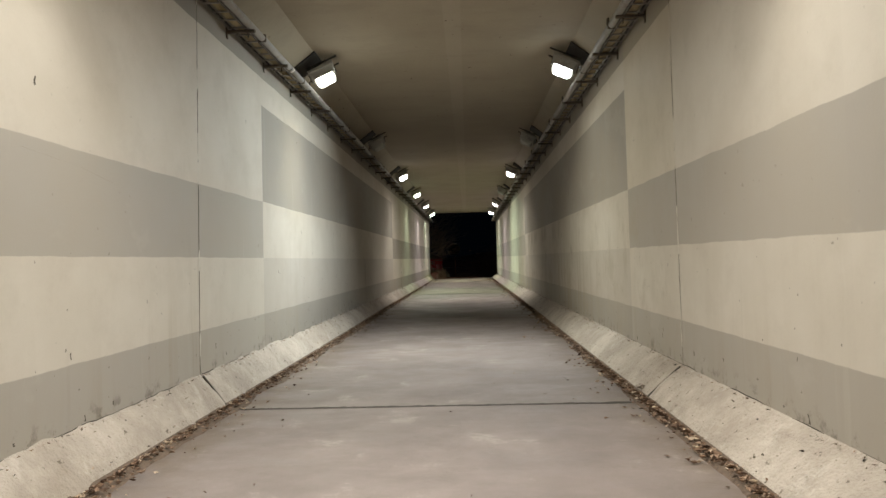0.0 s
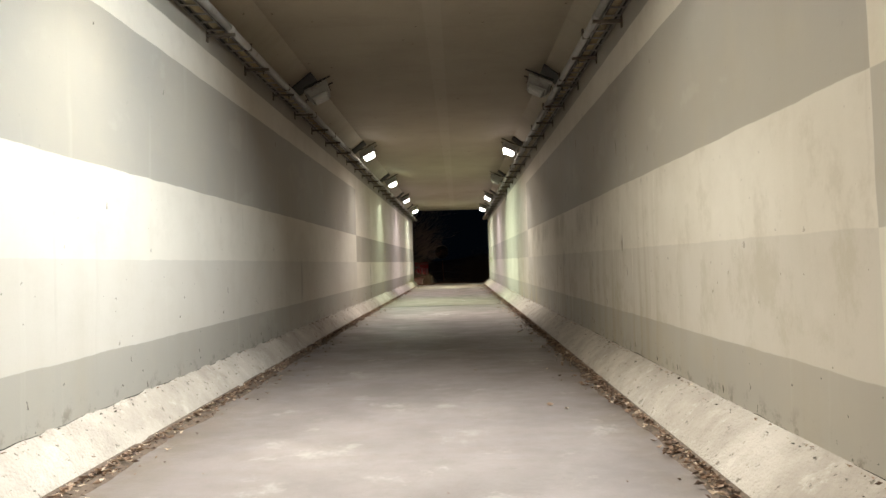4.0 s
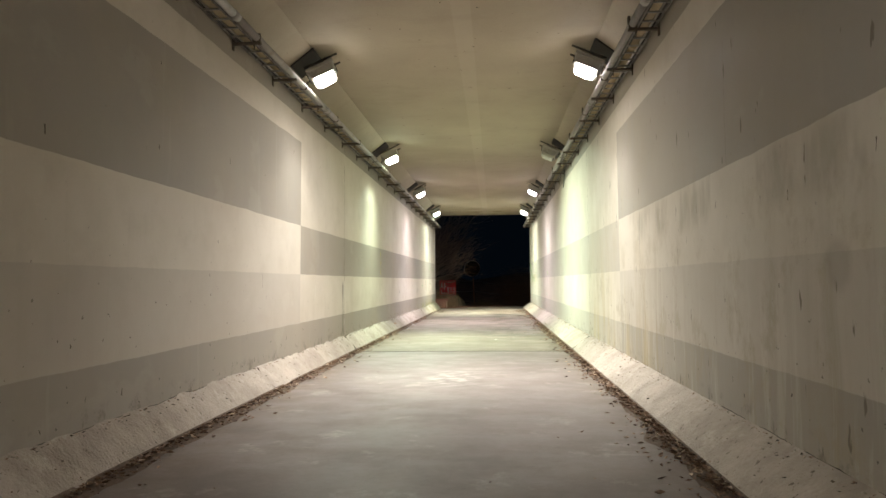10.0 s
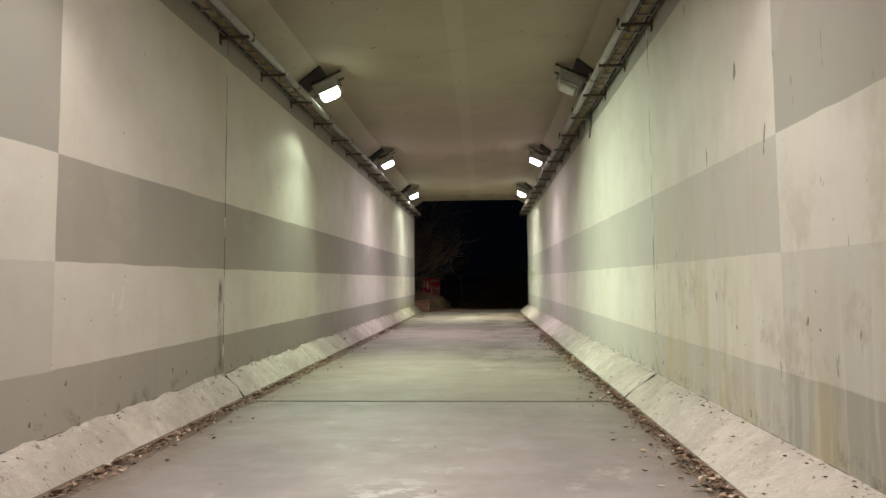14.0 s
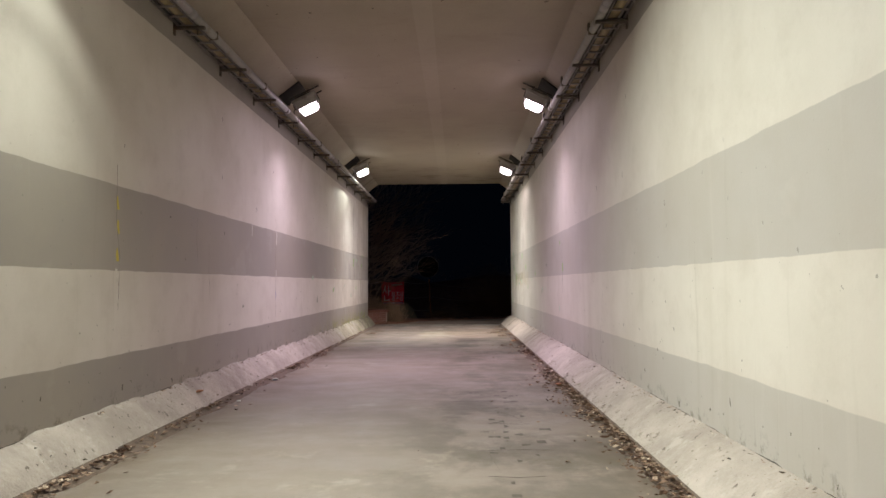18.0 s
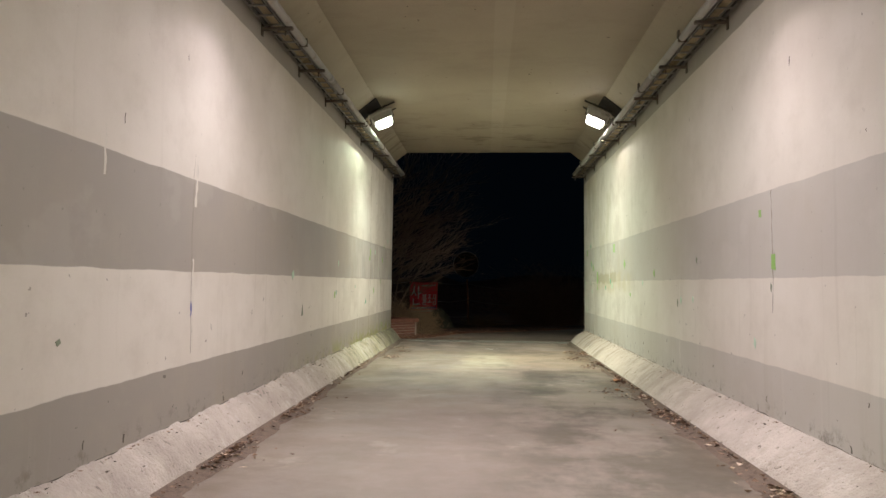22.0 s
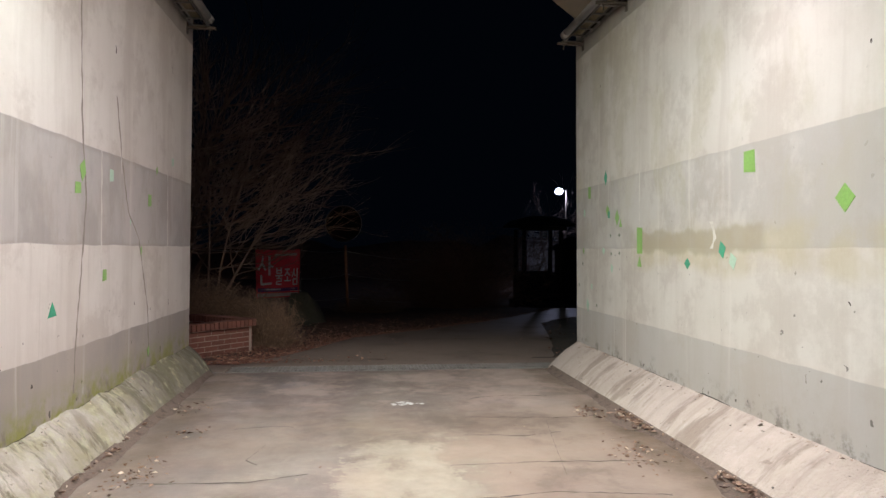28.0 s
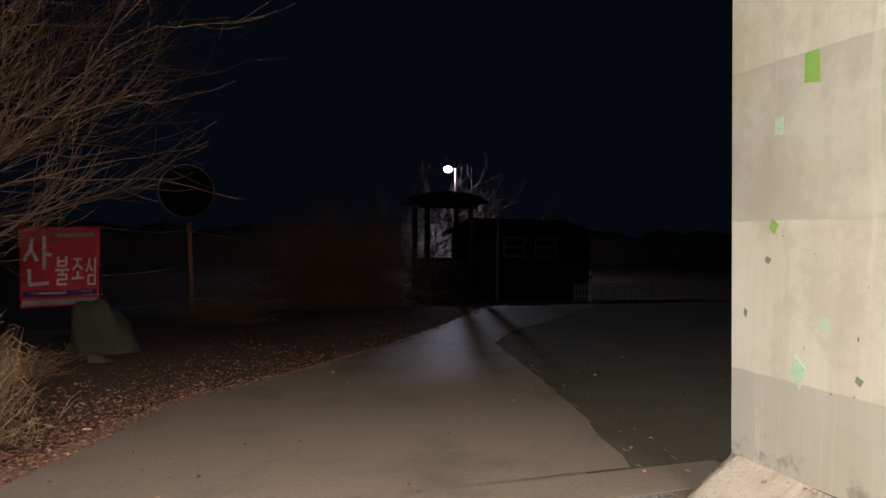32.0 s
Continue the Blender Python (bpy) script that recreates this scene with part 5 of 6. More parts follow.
def floor_marks():
    floor = bpy.data.objects["floor"]

    def streak(pts, w, seed, material, name, label=""):
        rng = random.Random(seed)
        v, f = [], []
        path = []
        for (x0, y0), (x1, y1) in zip(pts, pts[1:]):
            k = max(2, int(math.hypot(x1 - x0, y1 - y0) / 0.05))
            path += [(x0 + (x1 - x0) * i / k, y0 + (y1 - y0) * i / k + rng.uniform(-1, 1) * 0.008) for i in range(k)]
        for i, (x, y) in enumerate(path):
            h = w * rng.uniform(0.2, 1) / 2
            z = 0.006 * noise.noise((x * 0.6, y * 0.6, 0)) + 0.002 * noise.noise((x * 4, y * 4, 3)) + 0.003 + drop(y)
            v += [(x, y - h, z), (x, y + h, z)]
            if i:
                a = 2 * i
                f.append((a - 2, a, a + 1, a - 1))
        part(name, raw(name, v, f, material), material, floor, label)

    for i, pts in enumerate(([(-1.64, 40.2), (-1.0, 40.17), (-0.6, 40.3)], [(0.24, 40.35), (0.84, 40.36), (1.56, 40.32)], [(-1.0, 40.94), (-1.08, 40.6), (-0.95, 40.45)], [(0.5, 41.6), (1.3, 41.5), (1.7, 41.55)], [(0.9, 29.6), (1.1, 29.2), (1.15, 28.9)], [(0.8, 26.4), (0.83, 27.4), (0.75, 28.1)], [(0.75, 27.24), (1.0, 27.22), (1.18, 27.25)], [(0.71, 27.93), (1.05, 27.97), (1.34, 27.95)], [(0.93, 28.93), (1.1, 28.9), (1.25, 28.94)], [(0.3, 30.1), (0.7, 30.06), (1.0, 30.12)], [(0.45, 41.05), (0.9, 40.98), (1.25, 41.08)], [(0.7, 42.3), (1.1, 42.4), (1.5, 42.32)], [(0.3, 39.75), (0.8, 39.82), (1.5, 39.7)], [(-1.3, 41.4), (-1.0, 41.46), (-0.8, 41.4)], [(0.95, 40.1), (1.05, 40.7), (1.2, 41.5)])):
        streak(pts, 0.017, i, FLOORCRACK, "floor_crack")
    rng = random.Random(17)
    for k in range(34):
        x, y, ln = 1.0 + rng.gauss(0, 0.16), rng.uniform(26.8, 30.8), rng.uniform(0.04, 0.15)
        streak([(x - ln / 2, y), (x + ln / 2, y + rng.uniform(-0.02, 0.02))], rng.uniform(0.05, 0.14), 60 + k, FLOORSTAIN, "floor_stain", "small dark damp stain")
    for k, y in enumerate(JOINTS):
        wide = 0.085 if k == 0 else 0.06
        streak([(-1.92, y), (-0.6, y + 0.004), (0.7, y - 0.004), (1.84, y)], wide, 40 + k, SEALANT, "joint_dirt", "dark dirt spilling from the joint")
    bm = bmesh.new()
    rng = random.Random(8)
    for _ in range(26):
        a, r = rng.uniform(0, 6.28), rng.uniform(0, 0.12)
        c = Vector((0.08 + r * math.cos(a) * 1.3, 42.15 + r * math.sin(a) * 0.7, 0.0052))
        s = rng.uniform(0.008, 0.034)
        vs = [bm.verts.new(c + Vector((math.cos(k * 1.05) * s * rng.uniform(0.6, 1.2), math.sin(k * 1.05) * s * rng.uniform(0.4, 1.0), 0.0004 * rng.random()))) for k in range(6)]
        bm.faces.new(vs)
    part("paint_splash", bm, WHITEPAINT, floor, "splash of dried white paint")


floor_marks()


def curled_leaf(at, size, turn, material, label):
    """One broad dry leaf, folded along its rib, with a stalk."""
    v, f = [], []
    n = 7
    for i in range(n):
        t = i / (n - 1)
        w = size * 0.36 * math.sin(math.pi * min(1, 0.08 + t * 0.92)) ** 0.8
        lift = size * 0.35 * (t - 0.4) ** 2
        for s in (-1, 0, 1):
            v.append(((t - 0.5) * size, s * w, lift + abs(s) * w * 0.55))
    for i in range(n - 1):
        for j in range(2):
            a = 3 * i + j
            f.append((a, a + 3, a + 4, a + 1))
    ob = tagged(new("dead_leaf", raw("dead_leaf", v, f, material, True)), label, "leaf")
    mod = ob.modifiers.new("thick", "SOLIDIFY")
    mod.thickness = 0.0015
    ob.matrix_basis = Matrix.Translation(at) @ Matrix.Rotation(turn, 4, "Z")


RUSSET = worn("russet_leaf", (0.42, 0.19, 0.09), 0.8, scale=30, dirt=(0.2, 0.09, 0.05), dirty=0.5)
curled_leaf((1.80, 37.6, 0.02), 0.15, 0.7, RUSSET, "large curled russet leaf lying in the gutter")
curled_leaf((1.79, 31.1, 0.02), 0.14, 2.2, RUSSET, "broad reddish dry leaf lying in the gutter")
curled_leaf((1.66, 36.9, 0.008), 0.07, 0.2, RUSSET, "small dry leaf lying flat on the floor")
curled_leaf((-2.10, 29.7, 0.175), 0.10, 1.1, RUSSET, "dry leaf resting on the sloped kerb")


# ---- a loose loop of cable ----
pts = [(2.205 - 0.03 * math.sin(math.pi * t), 27.66 - 0.06 * math.cos(math.pi * t) * (1 + 0.5 * math.sin(math.pi * t)), 3.86 - 0.42 * math.sin(math.pi * t) ** 0.7) for t in [i / 24 for i in range(25)]]
wire("cable_loop", pts, 0.007, SOOTY, "loose black cable loop hanging below the tray", "cable")
wire("cable_tail", [(2.14, 28.0, 3.88), (2.15, 28.02, 3.76), (2.16, 28.1, 3.66)], 0.006, SOOTY, "short loose black cable end hanging from the tray", "cable")
for side in (-1, 1):
    wire("tray_cable", [(side * (2.058 + 0.004 * math.sin(y * 1.7)), y, TRAY_Z + 0.012) for y in steps(Y0 + 0.2, Y1 - 0.3, 0.5)], 0.016, SOOTY, "black power cable lying in the cable tray", "cable")
    wire("tray_cable", [(side * (2.197 + 0.002 * math.sin(y * 1.1 + 1)), y, TRAY_Z + 0.004) for y in steps(Y0 + 0.2, Y1 - 0.3, 0.5)], 0.012, SOOTY, "thin black cable lying in the cable tray", "cable")

# ---- outside ----
def ground_z(x, y):
    z = 0.0
    if y > 46:
        z -= 0.03 * (min(y, 55) - 46)
    if y > 55:
        z -= 0.09 * (min(y, 72) - 55)
    return z


VERGE = ((43.9, -2.3), (44.3, -2.0), (45.0, -1.45), (45.8, -1.05), (46.95, -0.6), (47.6, 0.0), (48.3, 0.7), (49.0, 1.2), (50.2, 2.2), (52.0, 3.4), (55.0, 5.2), (60.0, 8.0), (68.0, 11.5), (84.0, 15.0))
RIGHT_EDGE = ((43.9, 2.1), (44.5, 2.16), (45.4, 2.38), (47.6, 2.93), (49.6, 3.35), (50.8, 4.1), (52.0, 5.4), (55.0, 8.0), (60.0, 11.5), (68.0, 14.6), (84.0, 18.0))


def along(line, y):
    """The x of a line (y, x) at y."""
    for (y0, x0), (y1, x1) in zip(line, line[1:]):
        if y <= y1:
            return x0 + (x1 - x0) * (y - y0) / (y1 - y0)
    return line[-1][1] + (y - line[-1][0]) * 0.3


def verge(y):
    """Where the leafy verge meets the road."""
    return along(VERGE, y)


def sheet(name, left, right, rise, material, label, end=84):
    """A paved strip between two wandering edges."""
    v, f = [], []
    for i, y in enumerate(steps(44.58, 56, 0.2) + steps(56.5, end, 0.9)):
        lo = left(y) + 0.12 * noise.noise((y * 1.7, 3, 0)) + 0.05 * noise.noise((y * 6, 3, 0))
        hi = right(y) + 0.08 * noise.noise((y * 1.1, 9, 0)) + 0.04 * noise.noise((y * 6, 9, 0))
        for k in range(11):
            x = lo + (hi - lo) * k / 10
            v.append((x, y, ground_z(x, y) + rise + 0.005 * noise.noise((x * 1.5, y * 1.5, 7))))
        if i:
            for k in range(10):
                a = 11 * i + k
                f.append((a - 11, a - 10, a + 1, a))
    tagged(new(name, raw(name, v, f, material, True)), label, name.split("_")[-1], kind="structure")


def build_ground():
    ys = [-600, -200, -60, -20, 20, 43.0, 43.86, 43.9] + steps(44.2, 52, 0.3)[0:] + steps(52.6, 76, 1.2) + [90, 130, 250, 600]
    xs = [-600, -200, -60, -25, -12] + steps(-8, 8, 0.4) + [10, 13, 17, 24, 40, 80, 220, 600]
    v = []
    for y in ys:
        for x in xs:
            z = ground_z(x, y) - 0.01 + (0.03 * noise.noise((x * 0.7, y * 0.7, 0)) if abs(x) < 60 and y > 46 else 0)
            edge = verge(y) - 0.25
            if y > 44.2 and x < edge:
                z += min(0.05, (edge - x) * 0.06) + 0.04 * noise.noise((x * 2, y * 2, 4))
            if y <= 43.88:
                z = -0.45
            elif y < 44.3 and abs(x) < 2.8:
                z = -0.35
            v.append((x, y, z))
    k = len(xs)
    f = [(i * k + j, i * k + j + 1, (i + 1) * k + j + 1, (i + 1) * k + j) for i in range(len(ys) - 1) for j in range(k - 1)]
    tagged(new("ground", raw("ground", v, f, EARTH, True)), "dark leafy earth outside the tunnel", "ground", kind="structure")
    # the road bends away to the right
    sheet("road", verge, lambda y: along(RIGHT_EDGE, y), 0.016, ASPHALT, "worn grey-brown concrete road leading away")
    # darker sheet along the right edge of the road
    sheet("side_pavement", lambda y: along(RIGHT_EDGE, y) - 0.3, lambda y: along(RIGHT_EDGE, y) + 6.5, 0.006, SIDE_DARK, "darker paved ground beside the concrete road", 58)
    apron = boxed((-2.25, 44.235, -0.2), (2.75, 44.66, 0.006), 0.004)
    tagged(part("apron", apron, ASPHALT), "concrete strip beside the drain", "pavement", kind="structure")
    for x0, x1 in ((-2.6, -1.86), (2.16, 2.75)):
        tagged(part("drain_end", boxed((x0, 43.886, -0.2), (x1, 44.23, 0.008), 0.01), FLOOR), "concrete block at the end of the drain", "pavement", kind="structure")
    bm = bmesh.new()
    box(bm, (-1.85, 43.89, -0.3), (2.15, 44.23, -0.28))
    box(bm, (-1.85, 43.884, -0.3), (2.15, 43.905, -0.045))
    box(bm, (-1.85, 44.215, -0.3), (2.15, 44.233, -0.045))
    tagged(part("drain_channel", bm, CHANNEL_SHADE), "dark concrete drain channel", "drain", kind="structure")


def build_grates():
    bar = mesh_of(boxed((0.012, -0.003, -0.005), (0.988, 0.003, 0.0)), "bar", GRATE)
    side = mesh_of(boxed((0.0, -0.006, -0.044), (1.0, 0.006, 0.002)), "frame_bar", GRATE)
    bm = bmesh.new()
    box(bm, (-0.0035, 0.0, -0.007), (0.0035, 0.3, 0.001))
    cross = mesh_of(bm, "cross_bar", GRATE)
    for i in range(4):
        top = thing("drain_grate", pose(-1.848 + i * 1.0, 43.91, 0.004), "galvanised steel drain grate across the tunnel mouth", "drain grate", "drain grates")
        for y in (0.0, 0.3):
            part("frame_bar", side, GRATE, top).location = (0, y, 0)
        for k in range(1, 5):
            part("bar", bar, GRATE, top).location = (0, 0.3 * k / 5, 0)
        for k in range(22):
            part("cross_bar", cross, GRATE, top).location = (0.018 + k * 0.0455, 0, 0)


def build_brick_wall():
    rng = random.Random(3)
    top = thing("brick_wall", Matrix.Identity(4), "low red brick planter wall with a soldier course on top", "brick wall")
    brick = mesh_of(boxed((0, -0.045, 0), (0.19, 0.045, 0.057), 0.004), "brick", BRICKS)
    half = mesh_of(boxed((0, -0.045, 0), (0.09, 0.045, 0.057), 0.004), "brick", BRICKS)
    stand = mesh_of(boxed((0, -0.098, 0), (0.057, 0.098, 0.09), 0.004), "cap_brick", BRICKS)
    legs = [((-3.2, 43.95), (-1.84, 45.47)), ((-1.84, 45.47), (-2.75, 46.25))]
    for (x0, y0), (x1, y1) in legs:
        ln = math.hypot(x1 - x0, y1 - y0)
        a = math.degrees(math.atan2(y1 - y0, x1 - x0))
        m = pose(x0, y0, -0.13, 0, 0, a)
        core = part("mortar_core", boxed((0.005, -0.038, -0.1), (ln - 0.005, 0.038, 0.49)), MORTAR, top)
        core.matrix_basis = m
        for c in range(7):
            x = 0.0
            if c % 2:
                ob = part("brick", half, BRICKS, top)
                ob.matrix_basis = m @ pose(0, 0, 0.02 + c * 0.067)
                x = 0.1
            while x < ln - 0.1:
                fits = x + 0.19 <= ln + 0.03
                ob = part("brick", brick if fits else half, BRICKS, top)
                ob.matrix_basis = m @ pose(x, rng.uniform(-0.002, 0.002), 0.02 + c * 0.067, 0, 0, rng.uniform(-0.4, 0.4))
                x += 0.2 if fits else 0.1
        x = 0.0
        while x < ln:
            ob = part("cap_brick", stand, BRICKS, top)
            ob.matrix_basis = m @ pose(x, rng.uniform(-0.003, 0.003), 0.492, 0, 0, rng.uniform(-0.6, 0.6))
            x += 0.067


# ---- plants ----
class Growth:
    """Tapered five-sided limbs gathered into one mesh."""

    def __init__(self, seed):
        self.v, self.f, self.r = [], [], random.Random(seed)

    def limb(self, pts, r0, r1, sides=5):
        base = len(self.v)
        n = len(pts)
        for i, p in enumerate(pts):
            p = Vector(p)
            d = (Vector(pts[min(i + 1, n - 1)]) - Vector(pts[max(i - 1, 0)])).normalized()
            q = d.to_track_quat("Z", "Y")
            r = r0 + (r1 - r0) * i / (n - 1)
            for k in range(sides):
                a = 2 * math.pi * k / sides
                self.v.append(p + q @ Vector((math.cos(a) * r, math.sin(a) * r, 0)))
        for i in range(n - 1):
            for k in range(sides):
                a, b = base + i * sides + k, base + i * sides + (k + 1) % sides
                self.f.append((a, b, b + sides, a + sides))
        self.f.append(tuple(base + (n - 1) * sides + k for k in range(sides)))

    def grow(self, start, way, length, r, depth, lift=0.15, spread=0.55, kids=4, sides=5):
        rng = self.r
        p, d = Vector(start), Vector(way).normalized()
        pts, ways = [p.copy()], [d.copy()]
        for i in range(6):
            d = (d + Vector((rng.uniform(-1, 1), rng.uniform(-1, 1), rng.uniform(-1, 1))) * 0.20 + Vector((0, 0, lift * 0.2))).normalized()
            p = p + d * length / 6
            pts.append(p.copy())
            ways.append(d.copy())
        self.limb(pts, r, max(0.0025, r * 0.35), sides)
        if depth > 0:
            for _ in range(kids):
                i = rng.randint(2, 6)
                w = ways[i] + Vector((rng.uniform(-1, 1), rng.uniform(-1, 1), rng.uniform(-0.6, 1))) * spread
                self.grow(pts[i], w, length * rng.uniform(0.45, 0.75), max(0.003, r * 0.5), depth - 1, lift, spread, kids, max(3, sides - 1))

    def mesh(self, name, material):
        return raw(name, self.v, self.f, material, True)


def build_tree(at, stems, seed, label, lean=(0.5, -0.2, 1), height=3.2, r=0.06, depth=3, kids=4):
    top = thing("tree", Matrix.Translation(at), label, "tree")
    g = Growth(seed)
    crown = Growth(seed + 1)
    rng = random.Random(seed)
    for _ in range(stems):
        w = Vector(lean) + Vector((rng.uniform(-0.6, 0.7), rng.uniform(-0.5, 0.5), 0))
        s = Vector((rng.uniform(-0.12, 0.12), rng.uniform(-0.12, 0.12), -0.1))
        pts, p, d = [s.copy()], s.copy(), Vector((w.x * 0.4, w.y * 0.4, 1)).normalized()
        for i in range(7):
            d = (d + w.normalized() * 0.16 + Vector((rng.uniform(-1, 1), rng.uniform(-1, 1), 0)) * 0.07).normalized()
            p = p + d * height / 7
            pts.append(p.copy())
        g.limb(pts, r * rng.uniform(0.7, 1.1), r * 0.3, 8)
        for i in range(3, 8):
            for _ in range(2):
                way = (pts[i] - pts[i - 1]).normalized() * 0.8 + Vector((rng.uniform(-0.7, 1.6), rng.uniform(-0.9, 0.6), rng.uniform(-0.8, 0.15)))
                crown.grow(pts[i], way, height * rng.uniform(0.3, 0.55), r * 0.36, depth - 1, 0.2, 0.5, kids)
    part("trunk", g.mesh("trunk", BARK), BARK, top)
    part("crown", crown.mesh("crown", BARK), BARK, top, "bare leafless branches")
    return top


def build_shrub(at, size, count, seed, label, material=TWIG):
    rng = random.Random(seed)
    g, fine = Growth(seed), Growth(seed)
    for _ in range(count):
        a, e = rng.uniform(0, 6.283), rng.uniform(0.1, 1.25)
        s = Vector((rng.uniform(-0.3, 0.3) * size[0], rng.uniform(-0.3, 0.3) * size[1], -0.04))
        way = Vector((math.cos(a) * math.cos(e), math.sin(a) * math.cos(e), math.sin(e)))
        ln = rng.uniform(0.6, 1.05)
        p, d, pts = s.copy(), Vector((way.x * 0.9, way.y * 0.9, way.z + 0.25)).normalized(), [s.copy()]
        for i in range(4):
            d = (d + way * 0.3 + Vector((rng.uniform(-1, 1), rng.uniform(-1, 1), rng.uniform(-1.1, 0.7))) * 0.62).normalized()
            p = p + Vector((d.x * size[0], d.y * size[1], d.z * size[2])) * ln / 4
            pts.append(p.copy())
        g.limb(pts, 0.005, 0.0018, 3)
        for _ in range(8):
            i = rng.randint(1, 4)
            q = pts[i] + Vector((rng.uniform(-1, 1) * size[0], rng.uniform(-1, 1) * size[1], rng.uniform(-0.5, 0.8) * size[2])) * 0.22
            fine.limb([pts[i], (pts[i] + q) / 2 + Vector((rng.uniform(-0.03, 0.03), rng.uniform(-0.03, 0.03), 0.02)), q], 0.0032, 0.0012, 3)
    top = thing("shrub", Matrix.Translation(at), label, "shrub")
    part("bush_frame", g.mesh("bush_frame", material), material, top)
    part("bush_crown", fine.mesh("bush_crown", material), material, top, "fine dry side twigs")
    return top


def build_plants():
    build_tree((-3.55, 48.6, ground_z(0, 48.6) + 0.12), 5, 21, "bare many-stemmed tree leaning over the verge", (0.32, -0.1, 1), 3.4, 0.055, 3, 5)
    build_tree((-4.3, 50.5, ground_z(0, 50.5) + 0.12), 4, 34, "bare thin-stemmed tree behind the brick planter", (0.2, 0.0, 1), 4.6, 0.055)
    build_tree((-2.75, 47.4, ground_z(0, 47.4) + 0.12), 3, 55, "young bare tree beside the brick planter", (0.35, -0.1, 1), 2.6, 0.03)
    build_shrub((-2.8, 46.75, 0.1), (0.85, 0.6, 1.0), 800, 5, "dense dry brown shrub behind the brick wall")
    build_shrub((-2.0, 46.9, 0.0), (0.6, 0.5, 0.85), 520, 6, "dry brown shrub spilling over the planter corner")
    build_shrub((-3.7, 47.3, 0.1), (0.9, 0.7, 1.15), 520, 8, "tall dry brown shrub under the bare trees")
    build_shrub((-1.66, 45.9, 0.0), (0.52, 0.40, 0.85), 460, 16, "dry brown shrub hiding the end of the brick planter")
    build_shrub((-1.9, 48.4, 0.0), (0.5, 0.4, 0.3), 160, 9, "low dry weeds on the leafy verge")
    build_shrub((2.6, 58.0, ground_z(0, 58)), (3.0, 1.6, 3.0), 1500, 12, "large rounded brown bush beside the road", LIT_RUSTTWIG)
    build_shrub((-0.2, 53.2, ground_z(0, 53.2)), (1.1, 0.7, 0.6), 240, 13, "low dry brush along the verge")
    build_shrub((16.2, 92.5, ground_z(16, 92)), (2.2, 1.2, 3.2), 300, 15, "bare pale thicket lit by the street lamp", PALETWIG)
    build_shrub((13.6, 86.2, ground_z(14, 86)), (1.7, 1.0, 3.6), 420, 17, "pale bare branches lit from behind the pavilion", PALETWIG)
    build_shrub((12.6, 87.4, ground_z(14, 87)), (1.6, 1.0, 6.0), 260, 18, "tall bare branches around the street lamp", PALETWIG)
    build_shrub((15.3, 90.4, ground_z(15, 90)), (1.5, 0.9, 5.0), 320, 19, "pale bare thicket behind the street lamp", PALETWIG)
    for i, (x, y, h) in enumerate(((12.0, 84.0, 5.2), (14.0, 86.5, 5.6), (17.5, 85.0, 5.0), (10.2, 78.0, 4.2), (8.8, 73.0, 3.6))):
        build_tree((x, y, ground_z(x, y)), 2, 70 + i, "bare roadside tree under the street lamp", (0.1, 0.0, 1), h, 0.06, 3, 3)
    rng = np.random.default_rng(5)
    places = []
    while len(places) < 13000:
        y = 44.35 + rng.exponential(3.0)
        if y > 60:
            continue
        x = verge(y) + 0.18 - rng.exponential(0.8)
        if x < -7:
            continue
        zz = ground_z(x, y) + min(0.05, max(0, verge(y) - 0.25 - x) * 0.06) + 0.02 if y > 44.66 else 0.012
        places.append((x, y, zz, rng.uniform(0.014, 0.046)))
    for _ in range(160):
        y = rng.uniform(44.3, 52)
        x = along(RIGHT_EDGE, y) + rng.exponential(0.5) - 0.05
        places.append((x, y, ground_z(x, y) + 0.02, rng.uniform(0.03, 0.06)))
    for _ in range(420):
        x = -2.1 + rng.exponential(0.55)
        places.append((x, 44.3 + rng.exponential(0.22), 0.03, rng.uniform(0.02, 0.055)))
    for _ in range(130):
        places.append((rng.uniform(-1.6, 2.4), rng.uniform(44.25, 48.5), 0.045, rng.uniform(0.02, 0.045)))
    v, f = [], []
    for _ in range(5000):
        y = 44.5 + rng.exponential(3.2)
        x = along(RIGHT_EDGE, y) + 6.0 + rng.exponential(2.0)
        if y > 64 or x > 24:
            continue
        h, a, w = rng.uniform(0.02, 0.08), rng.uniform(0, 6.28), rng.uniform(0.003, 0.007)
        z, lean = ground_z(x, y), rng.uniform(-0.06, 0.06, 2)
        k = len(v)
        v += [(x - w * math.cos(a), y - w * math.sin(a), z), (x + w * math.cos(a), y + w * math.sin(a), z), (x + lean[0], y + lean[1], z + h)]
        f.append((k, k + 1, k + 2))
    tagged(new("grass", raw("grass", v, f, GRASS)), "short dull winter grass beside the road", "grass", kind="stuff")
    tagged(new("leaf_litter", leaf_mesh("leaf_litter", places, 9, VERGE_LEAVES)), "thick dry brown leaves covering the roadside verge", "leaf litter", kind="stuff")


